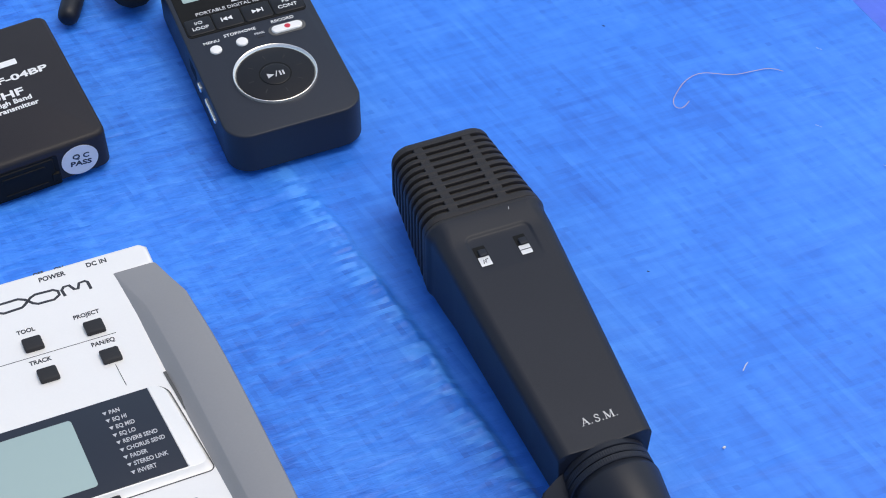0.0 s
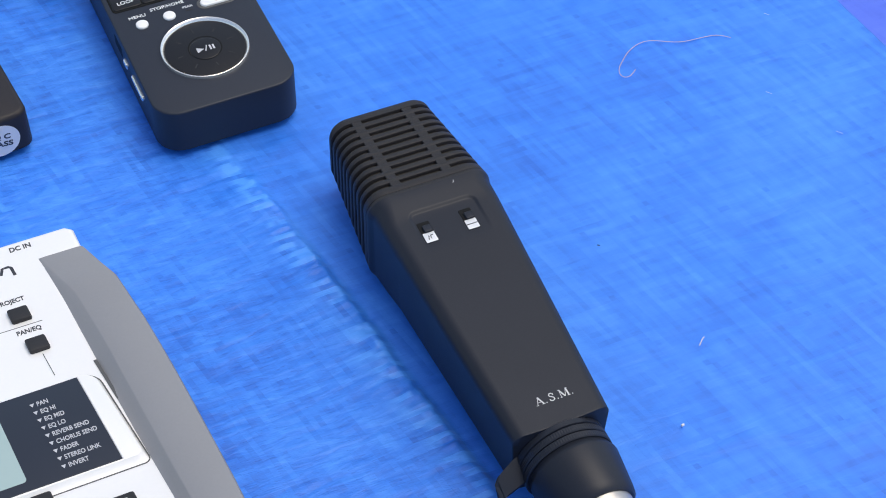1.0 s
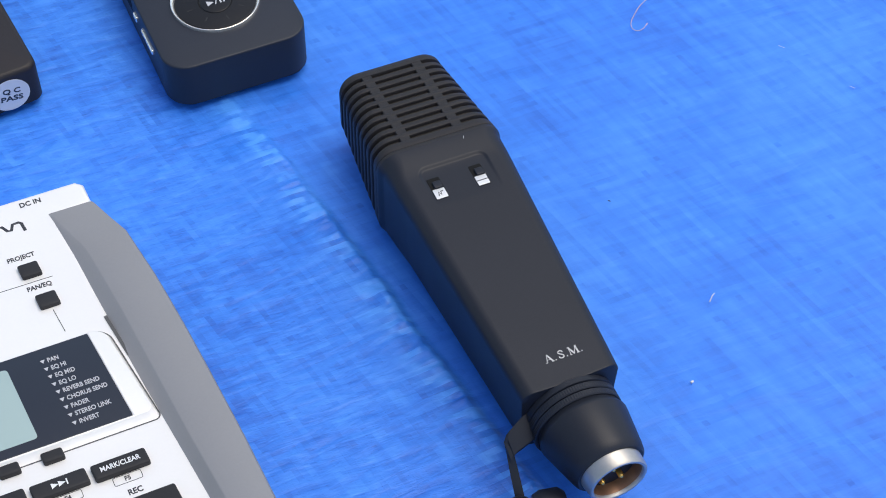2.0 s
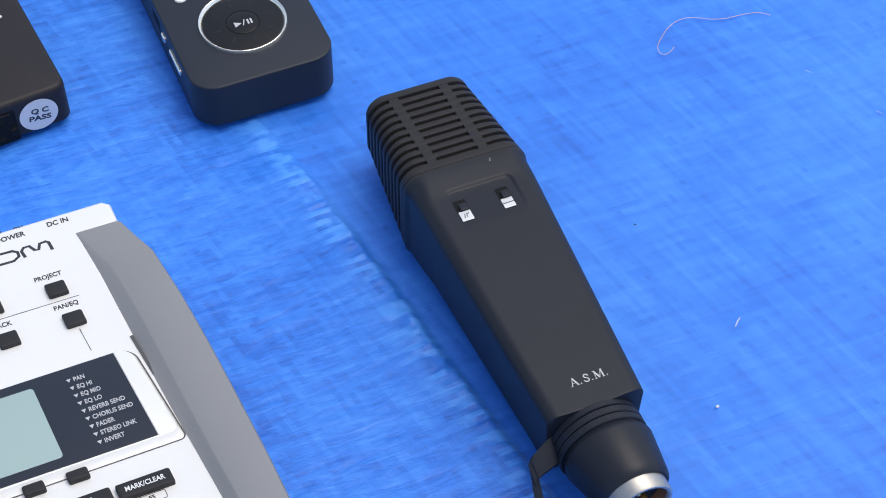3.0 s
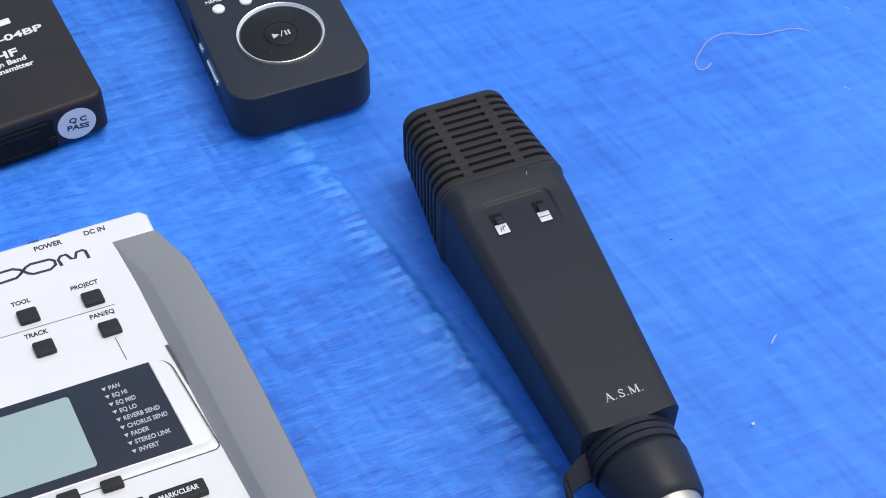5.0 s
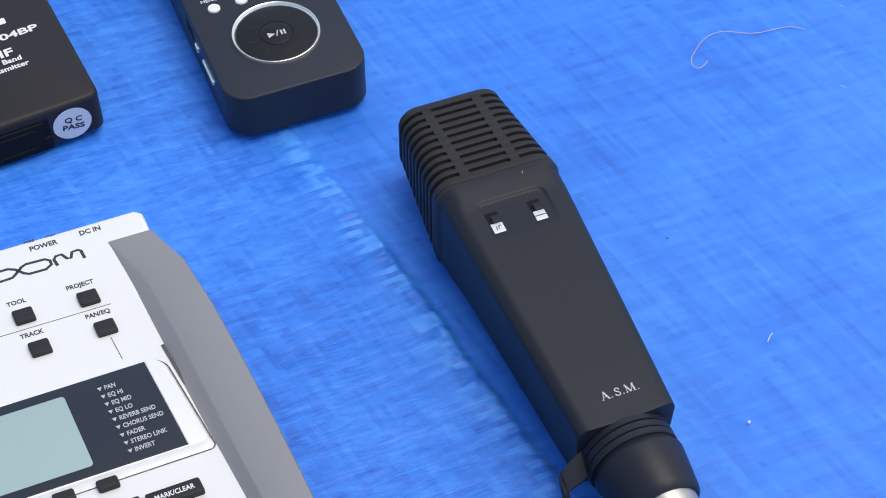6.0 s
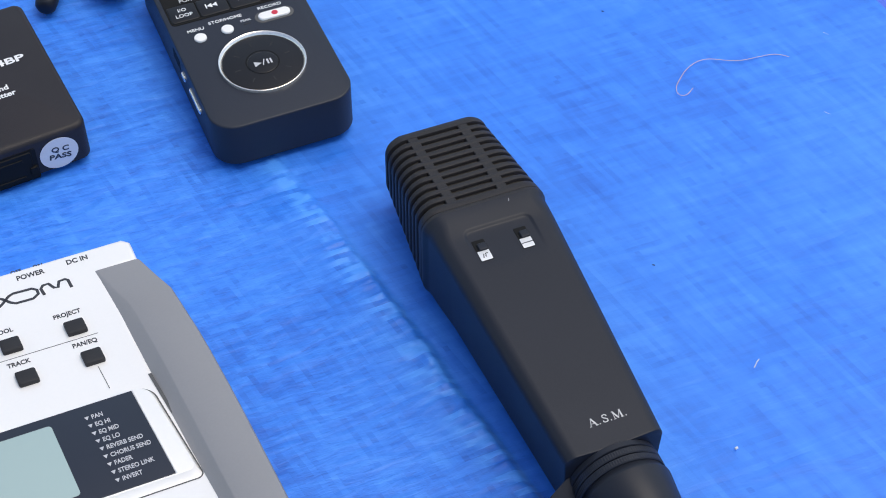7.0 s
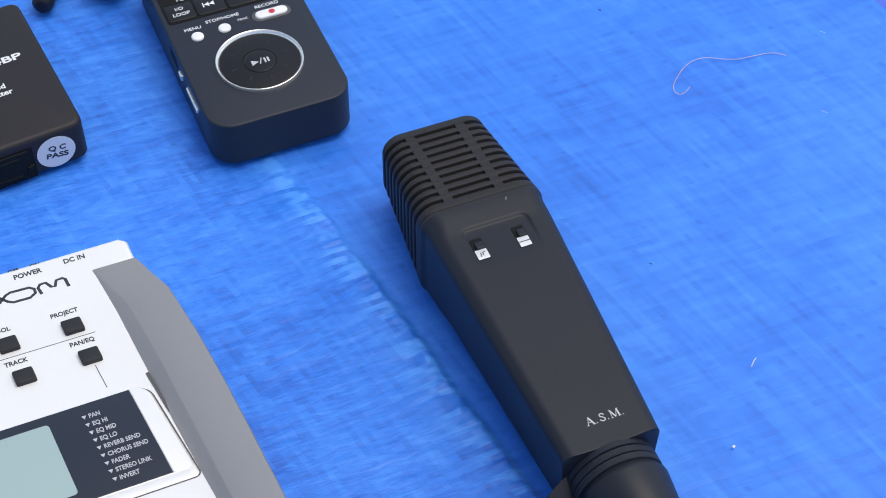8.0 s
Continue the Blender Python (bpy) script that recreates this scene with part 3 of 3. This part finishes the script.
    for x, d in ((-10.0, -1), (5.8, 1)):
        for k in (0, 1):
            c = x + d * (k * 2.6 - 1.2)
            t = [(c - d * 1.3, 48.1), (c - d * 1.3, 51.3), (c + d * 1.3, 49.7)]
            part("skip_mark", loft([[(p, q, Z + 0.9) for p, q in t], [(p, q, Z + 1.0) for p, q in t]]), WHITE_PRINT, bank)
        part("skip_mark", stroke([(x + d * 3.1, 48.1), (x + d * 3.1, 51.3)], 0.6, flat(Z + 0.9), 0.1), WHITE_PRINT, bank)
    lettering("key_print", "PB", 2.6, (22.0, 51.8, Z + 0.95), 0, WHITE_PRINT, bank, bold=0.015)
    lettering("key_print", "CONT", 2.6, (22.0, 47.6, Z + 0.95), 0, WHITE_PRINT, bank, bold=0.015)
    lettering("panel_print", "PORTABLE DIGITAL RECORDER", 2.5, (-0.6, 58.6, Z + 0.4), 0, PALE_PRINT, bank, squeeze=0.98, bold=0.01)
    part("model_bar", slab(round_rect(-4, 61.8, 12, 64.4, 0.3), flat(Z), flat(Z + 0.45), 0.02), PALE_PRINT, bank, "pale printed bar")
    lettering("panel_print", "MENU", 2.1, (-22.9, 34.6, Z + 0.05), 0, WHITE_PRINT, rec, squeeze=1.1, bold=0.015)
    lettering("panel_print", "STOP/HOME", 2.1, (-7.2, 36.6, Z + 0.05), 0, WHITE_PRINT, rec, squeeze=1.08, bold=0.015)
    lettering("panel_print", "PEAK", 1.5, (2.0, 32.2, Z + 0.05), 0, PALE_PRINT, rec, squeeze=1.1)
    part("peak_lamp", slab(round_rect(0.2, 29.2, 3.8, 29.9, 0.3), flat(26.5), flat(Z + 0.1), 0.02), RUBBER, rec)
    lettering("panel_print", "RECORD", 2.1, (16.2, 37.9, Z + 0.05), 0, WHITE_PRINT, rec, squeeze=1.08, bold=0.015)
    # keys on the long side
    def side_key(name, y0, y1, z0, z1, mat):
        r = round_rect(y0, z0, y1, z1, min(1.2, (z1 - z0) / 2.2), 4)
        part(name, loft([[(-33.5, y, z) for y, z in r], [(-36.3, y, z) for y, z in r], [(-36.8, y, z) for y, z in inset(r, 0.5)]]), mat, rec, "bright metal side key")
    side_key("side_key", 11.2, 16.8, 16.6, 20.2, CHROME)
    side_key("side_key", -13.5, 4.0, 17.2, 20.4, CHROME)
    part("side_slot", loft([[(-34.0, y, z) for y, z in round_rect(22, 15, 34, 21.5, 1)], [(-35.6, y, z) for y, z in round_rect(22, 15, 34, 21.5, 1)]]), BLACK_DEEP, rec)
    return rec


build_recorder()

# ---- belt transmitter ----
PACK = pose(-0.1664, 0.0568, 0, 0, 0, 28.0)


def build_pack():
    pk = thing("belt_transmitter", PACK, "matt black wireless belt transmitter with a round silver sticker", "transmitter")
    out = round_rect(-63, 0.0, 0, 97, (5, 5, 6, 6), 6)
    part("shell", slab(out, flat(0.3), flat(25.0), 2.6, foot=3.0), PACK_SHELL, pk)
    door = part("battery_door", loft([[(x, -0.3, z) for x, z in round_rect(-58, 2.5, -28.6, 19.5, 1.2)], [(x, -0.9, z) for x, z in round_rect(-57.6, 2.9, -29.0, 19.1, 1.2)]]), BLACK_DEEP, pk, "dark battery door in the end face")
    part("door_gap", loft([[(x, 0.2, z) for x, z in round_rect(-60, 1.6, -26.4, 20.4, 1.0)], [(x, -0.35, z) for x, z in round_rect(-60, 1.6, -26.4, 20.4, 1.0)]]), BLACK_DEEP, door)
    part("door_ledge", loft([[(x, -0.6, z) for x, z in round_rect(-55, 14.5, -33, 16.8, 0.6)], [(x, -1.3, z) for x, z in round_rect(-54.6, 15.0, -33.4, 16.4, 0.5)]]), BLACK_DEEP, door)
    part("door_ledge", loft([[(x, -0.6, z) for x, z in round_rect(-55, 4.0, -33, 6.0, 0.6)], [(x, -1.3, z) for x, z in round_rect(-54.6, 4.4, -33.4, 5.6, 0.5)]]), BLACK_DEEP, door)
    part("latch", loft([[(x, -0.2, z) for x, z in round_rect(-31.0, 5, -26.8, 10, 0.6)], [(x, -1.6, z) for x, z in round_rect(-30.6, 5.4, -27.2, 9.6, 0.5)]]), BLACK_DEEP, door)
    st = part("sticker", loft([[(x, -0.02, z) for x, z in circle(-15.7, 12.2, 9.3, 48)], [(x, -0.16, z) for x, z in circle(-15.7, 12.2, 9.3, 48)]]), STICKER, pk, "round silver paper sticker")
    up = pose(0, 0, 0, 90, 0, 0) @ pose(0, 0, 0, 0, 0, -8)
    lettering("sticker_print", "Q C", 3.0, (-14.9, -0.2, 14.4), 0, DARK_PRINT, st, rot=up, squeeze=1.15)
    lettering("sticker_print", "PASS", 3.0, (-15.5, -0.2, 10.0), 0, DARK_PRINT, st, rot=up, squeeze=1.25)
    Z = 25.02
    part("maker_bar", slab(round_rect(-53, 66.4, -23.5, 70.6, 0.5), flat(24.6), flat(Z + 0.06), 0.02), WHITE_PRINT, pk, "white printed bar")
    lettering("shell_print", "UF-04BP", 4.4, (-11.2, 57.0, Z), 0, WHITE_PRINT, pk, align="RIGHT", squeeze=1.5)
    lettering("shell_print", "UHF", 5.2, (-27.0, 45.8, Z), 0, WHITE_PRINT, pk, align="RIGHT", squeeze=1.35)
    lettering("shell_print", "High Band", 3.3, (-24.6, 40.1, Z), 0, WHITE_PRINT, pk, align="RIGHT", squeeze=1.05)
    lettering("shell_print", "Transmitter", 3.3, (-22.7, 35.2, Z), 0, WHITE_PRINT, pk, align="RIGHT", squeeze=1.05)
    return pk


build_pack()

# ---- multitrack recorder ----
DESK = pose(-0.1479, -0.0808, 0, 0, 0, 24.0)


def desk_top(u, v):
    return 46.0 - 0.03 * u - 0.12 * v


def over(d):
    return lambda u, v: desk_top(u, v) + d


def build_multitrack():
    mt = thing("multitrack_recorder", DESK, "silver multitrack recorder with grey side rail lying on the tarpaulin", "recorder")
    shoulder = [(-190, 33.0), (-150, 30.0), (-110, 27.2), (-75, 24.4), (-39.5, 21.0), (-2.6, 19.6), (20, 18.0)]
    out = [(-245, -190)] + [(u, v) for v, u in shoulder] + [(20, 26.8), (33.6, 27.2), (33.6, 40.6), (30.6, 43.6), (-245, 43.6)]
    rings = [[(u, v, 4.0) for u, v in inset(out, 4)], [(u, v, 8.0) for u, v in out]]
    for k in range(6):
        a = radians(90 * k / 5)
        rings.append([(u, v, desk_top(u, v) - 2.6 + 2.6 * math.sin(a)) for u, v in inset(out, 2.6 * (1 - math.cos(a)))])
    for d in (2.8, 3.1):
        rings.append([(u, v, desk_top(u, v)) for u, v in inset(out, d)])
    part("body", loft(rings), SILVER, mt)
    for u, v in ((-235, 34), (10, 34), (-235, -178), (10, -178)):
        part("rubber_foot", slab(circle(u, v, 7, 20), flat(0), flat(5), 0.5), RUBBER, mt)

    # grey side rail: rises out of the panel at the back, broad flat top, steep outer side
    def lerp(tab, v):
        for (a, x), (b, y) in zip(tab, tab[1:]):
            if b <= v <= a:
                return x + (y - x) * (a - v) / (a - b)
        return tab[-1][1]
    inner = [(28.0, 14.0), (-2.6, 16.3), (-39.5, 18.9), (-75, 20.9), (-110, 23.6), (-200, 29.9)]
    ridge = [(28.0, 16.0), (12, 19.6), (-1.4, 22.9), (-37.4, 25.2), (-111, 28.4), (-200, 34.0)]
    outer = [(28.0, 34.6), (16, 37.8), (4, 41.2), (-30, 43.9), (-66.8, 45.5), (-119.7, 46.6), (-200, 46.6)]
    lift = [(28.0, 0.3), (16, 1.2), (4, 2.6), (-30, 4.6), (-200, 5.0)]
    rings = []
    for v in (28, 24, 20, 16, 12, 8, 4, 0, -6, -15, -26, -40, -60, -80, -100, -120, -146, -170, -190):
        i, r, o, h = lerp(inner, v), lerp(ridge, v), lerp(outer, v), lerp(lift, v)
        t = desk_top(o, v)
        rings.append([(i, v, desk_top(i, v) - 6), (i + 0.4, v, desk_top(i, v) + (0.15 if v < -45 else -0.9)), (i + (r - i) * 0.55, v, desk_top(r, v) + h * 0.35), (r - 0.4, v, desk_top(r, v) + h * 0.9), (r + 0.5, v, desk_top(r, v) + h),
                      (o - 2.5, v, t + h), (o - 0.8, v, t + h - 0.5), (o, v, t + h - 2.0), (o - 1.0, v, t * 0.5), (o - 5, v, 6.0), (i, v, 6.0)])
    part("side_rail", loft(rings), RAIL, mt, "grey soft plastic side rail")
    # two grey strips colour in the shade inside the slot
    part("slot_mouth", stroke([(19.0, -38.6), (19.3, -42), (19.9, -48), (20.6, -56), (21.2, -62)], 1.3, over(-1.2), 1.6), SLOT, mt, "wide grey strip for the shade at the slot end")
    part("rail_slot", stroke([(19.1, -39.5), (19.6, -46), (20.5, -56), (21.6, -68), (23.2, -84), (24.6, -100)], 0.5, over(-1.2), 1.5), SLOT, mt, "narrow grey strip for the shade in the slot beside the rail")

    # plate that carries the display; its near edge steps down in a soft curve
    plate = round_rect(-120, -96.8, 16.8, -44.4, (7, 3, 3, 2.4), 8)
    plate = [(u - 0.105 * (v + 43.4) * (1 if u > -30 else 0), v) for u, v in plate]
    crown = [(u - 0.105 * (v + 43.4) * (1 if u > -30 else 0), v) for u, v in round_rect(-119, -94.0, 15.9, -45.3, (6.1, 2.4, 2.4, 3.2), 8)]
    rings = [[(u, v, over(-2)(u, v)) for u, v in plate], [(u, v, over(0.1)(u, v)) for u, v in plate],
             [(u, v, over(1.9)(u, v)) for u, v in crown], [(u, v, over(2.3)(u, v)) for u, v in inset(crown, 0.25)], [(u, v, over(2.45)(u, v)) for u, v in inset(crown, 0.7)]]
    pl = part("display_plate", loft(rings), SILVER, mt, "raised silver plate round the display")
    # a thin grey line paints the shaded edge of the plate
    plate_rim = [(u, v) for u, v in inset(plate, -0.3) if u > 5]
    part("plate_edge_shade", stroke([(-115, -97.1)] + plate_rim[-9:] + plate_rim[:9], 0.55, over(0.02), 0.1), SLOT, mt, "grey line drawn as shade beside the display plate")
    panel = [(-118, -46.2), (-118, -92.6), (13.0, -93.2), (9.6, -46.4)]
    nv = part("display_panel", slab(panel, over(2.0), over(2.75), 0.15), NAVY, pl, "dark navy display panel")
    part("panel_edge", stroke([(10.0, -46.4), (13.4, -93.2)], 0.35, over(2.6), 0.35), WHITE_PRINT, nv)
    lcd = round_rect(-85, -88.6, -23.2, -51.0, 1.6)
    lcd = [(u - 0.05 * (v + 51.0), v) for u, v in lcd]
    part("display", slab(lcd, over(2.4), over(2.95), 0.15), LCD, nv, "blank pale grey-green display")
    words = ("PAN", "EQ HI", "EQ MID", "EQ LO", "REVERB SEND", "CHORUS SEND", "FADER", "STEREO LINK", "INVERT")
    for k, word in enumerate(words):
        v = -53.4 - 4.28 * k
        u = -9.8 + 0.30 * k
        z = over(2.78)
        t = [(u - 0.9, v + 0.9), (u + 0.9, v + 0.9), (u, v - 0.9)]
        part("marker", loft([[(p, q, z(p, q)) for p, q in t], [(p, q, z(p, q) + 0.12) for p, q in t]]), PALE_PRINT, nv)
        lettering("panel_print", word, 2.25, (u + 1.7, v, z(u, v)), 0, PALE_PRINT, nv, align="LEFT", squeeze=0.74, bold=0.025, slope=lambda x, y: -0.03 * x - 0.12 * y)

    # square keys with their printed names
    def key(cu, cv, w, d, h, name="square_key", mat=RUBBER, skew=0.05):
        o = [(u + skew * -(v - cv), v) for u, v in round_rect(cu - w / 2, cv - d / 2, cu + w / 2, cv + d / 2, 0.9, 3)]
        return part(name, slab(o, over(-1), over(h), 0.7), mat, mt)
    for cu, cv, word, wu in ((-0.2, 0.0, "PROJECT", -2.2), (1.8, -19.2, "PAN/EQ", 0.2), (-26.4, 0.8, "TOOL", -28.2), (-24.6, -19.2, "TRACK", -26.6), (-52.6, 1.4, "", 0), (-51.0, -18.8, "", 0)):
        key(cu - 0.7, cv - 1.6, 8.2, 7.6, 2.2)
        if word:
            lettering("panel_print", word, 2.5, (wu, cv + 8.0, over(0.02)(wu, cv + 8.0)), 0, DARK_PRINT, mt, squeeze=0.82, slope=lambda x, y: -0.03 * x - 0.12 * y)
    part("panel_line", stroke([(-80, -7.0), (6.6, -7.8)], 0.3, over(0.02), 0.06), DARK_PRINT, mt)
    part("panel_line", stroke([(1.6, -26.0), (2.6, -39.4)], 0.3, over(0.02), 0.06), DARK_PRINT, mt)
    tilt = lambda x, y: -0.03 * x - 0.12 * y
    for word, u, v, s in (("DC IN", 10.0, 38.2, 2.9), ("POWER", -10.2, 37.4, 2.9), ("OFF", -15.2, 42.0, 2.3), ("ON", -6.0, 41.8, 2.3)):
        lettering("panel_print", word, s, (u, v, over(0.02)(u, v) - (0.3 if v > 41 else 0)), 0, DARK_PRINT, mt, squeeze=0.84, slope=tilt)
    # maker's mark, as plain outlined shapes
    band = [(-24.6, 25.2), (-26.4, 23.7), (-34.4, 23.3), (-37.2, 25.0), (-37.2, 27.6), (-35.2, 29.5), (-27.0, 29.6), (-24.2, 28.0), (-21.4, 24.4), (-19.4, 23.1),
            (-12.4, 22.9), (-9.8, 24.8), (-9.8, 27.4), (-11.6, 29.0), (-19.4, 29.4), (-21.6, 28.4), (-24.6, 25.2)]
    part("maker_mark", stroke(band, 1.35, over(0.02), 0.06), DARK_PRINT, mt, "dark outlined mark")
    z = [(-7.6, 23.0), (-8.2, 27.2), (-7.0, 28.9), (-4.6, 29.0), (-3.0, 25.6), (-1.4, 25.2), (-0.2, 28.6), (2.4, 28.8), (3.4, 27.8), (3.8, 22.8)]
    part("maker_mark", stroke(z, 1.35, over(0.02), 0.06), DARK_PRINT, mt, "dark outlined mark")

    # transport section in front of the step
    for u, v in ((-18.9, -98.0), (-34.9, -97.4), (-51, -97.0)):
        key(u, v, 8.0, 5.0, 2.4, "soft_key")
    for u, v in ((1.9, -112.6), (-20.3, -112.0), (-42.5, -111.4)):
        k = key(u, v, 20.4, 7.2, 2.6, "transport_key")
        if u > 0:
            lettering("key_print", "MARK/CLEAR", 2.3, (u, v, over(2.62)(u, v)), 0, WHITE_PRINT, k, squeeze=0.78, bold=0.03, slope=tilt)
        elif u > -30:
            for c in (-1.6, 1.0):
                t = [(u + c - 1.3, v - 1.3), (u + c + 1.3, v), (u + c - 1.3, v + 1.3)]
                f = over(2.62)
                part("skip_mark", loft([[(p, q, f(p, q)) for p, q in t], [(p, q, f(p, q) + 0.1) for p, q in t]]), WHITE_PRINT, k)
            part("skip_mark", stroke([(u + 2.8, v - 1.3), (u + 2.8, v + 1.3)], 0.5, over(2.62), 0.1), WHITE_PRINT, k)
    for word, u, v in (("F5", 2.6, -118.4), ("F4", -19.2, -117.8), ("F3", -41.4, -117.2)):
        o = round_rect(u - 5.2, v - 1.9, u + 5.2, v + 1.9, 0.6, 2)
        part("label_frame", stroke(o + o[:1], 0.25, over(0.02), 0.06), DARK_PRINT, mt)
        lettering("panel_print", word, 2.1, (u, v, over(0.02)(u, v)), 0, DARK_PRINT, mt, squeeze=0.84, slope=tilt)
    lettering("panel_print", "REC", 2.6, (3.4, -125.0, over(0.02)(3.4, -125.0)), 0, DARK_PRINT, mt, squeeze=0.84, slope=tilt)
    key(6.0, -135.5, 22, 12.5, 2.8, "record_key")
    key(-20.0, -135.0, 22, 12.5, 2.8, "transport_key")
    return mt


build_multitrack()

# ---- small things at the far side ----
plug = thing("cable_plug", pose(-0.2050, 0.1590, 0, 0, 0, -2), "black rounded plug end of a cable lying on the tarpaulin", "plug")
part("sleeve", tube([(0, -0.5, 6), (0, 0.3, 6), (0, 2, 6), (0, 6, 6), (0, 30, 6), (0, 44, 6)], [2.5, 4.2, 5.4, 5.8, 6.0, 6.0], 20), BLACK_SATIN, plug)
part("cable", tube([(0, 43, 6), (2, 70, 3), (10, 110, 2.4), (30, 160, 2.4)], [2.6, 2.2, 2.2, 2.2], 10), RUBBER, plug)

foam = thing("foam_windscreen", pose(-0.1735, 0.1840, 0.0, 0, 0, 22), "small black foam windscreen lying beside the recorder", "windscreen")
bm = bmesh.new()
bmesh.ops.create_icosphere(bm, subdivisions=4, radius=14)
for v in bm.verts:
    v.co *= 1 + 0.03 * noise.noise(v.co * 0.6)
    v.co.y *= 1.25
    v.co.z = v.co.z * 0.95 + 13.2
part("foam", bm, FOAM, foam)

# ---- thread and lint ----
thread = thing("thread", pose(0, 0, 0), "thin pale pink curled thread lying on the tarpaulin", "thread")
curl = [(124, 105.4), (121.4, 101.2), (118.6, 99.6), (116.2, 101.6), (116.0, 106.5), (118.4, 112.6), (122.4, 119.6), (128.0, 124.6), (134.4, 126.2), (144.2, 125.0), (151, 125.6), (159, 128.4), (166.3, 130.6), (171, 130.2), (175.5, 128.0)]
smooth_curl = []
for i in range(len(curl) - 1):
    p0, p1, p2, p3 = (Vector(curl[min(max(i + k, 0), len(curl) - 1)]) for k in (-1, 0, 1, 2))
    for k in range(6):
        t = k / 6
        q = 0.5 * (2 * p1 + (p2 - p0) * t + (2 * p0 - 5 * p1 + 4 * p2 - p3) * t * t + (3 * p1 - p0 - 3 * p2 + p3) * t ** 3)
        smooth_curl.append((q.x, q.y, 0.55 + 0.5 * math.sin(i * 0.9 + t)))
part("strand", tube(smooth_curl, 0.17, 6), THREAD, thread)


def fleck(name, x, y, pts, r, mat, label, category):
    ob = thing(name, pose(x * MM, y * MM, 0), label, category)
    part("fibre", tube([(a, b, 0.5) for a, b in pts], r, 6), mat, ob)


fleck("lint_fibre", 134.9, -65.7, [(-1.2, -2.2), (-0.4, -0.6), (0.2, 0.8), (1.4, 2.4)], 0.2, LINT, "short pale lint fibre on the tarpaulin", "lint")
fleck("paper_crumb", 121.3, -109.5, [(-0.5, -0.3), (0.1, 0.2), (0.6, 0.4)], 0.55, LINT, "tiny white paper crumb on the tarpaulin", "crumb")
for x, y in ((95.1, -9.9), (82.7, 163.1)):
    fleck("dirt_speck", x, y, [(-0.5, 0.2), (0.1, 0), (0.6, -0.3)], 0.25, SOIL, "tiny dark speck of dirt on the tarpaulin", "speck")
for x, y in ((196.0, 146.0), (218.0, 60.0), (188.0, 88.0)):
    fleck("lint_fibre", x, y, [(-1.2, 0.8), (0.1, 0), (1.6, -0.9)], 0.07, LINT, "short pale lint fibre on the tarpaulin", "lint")
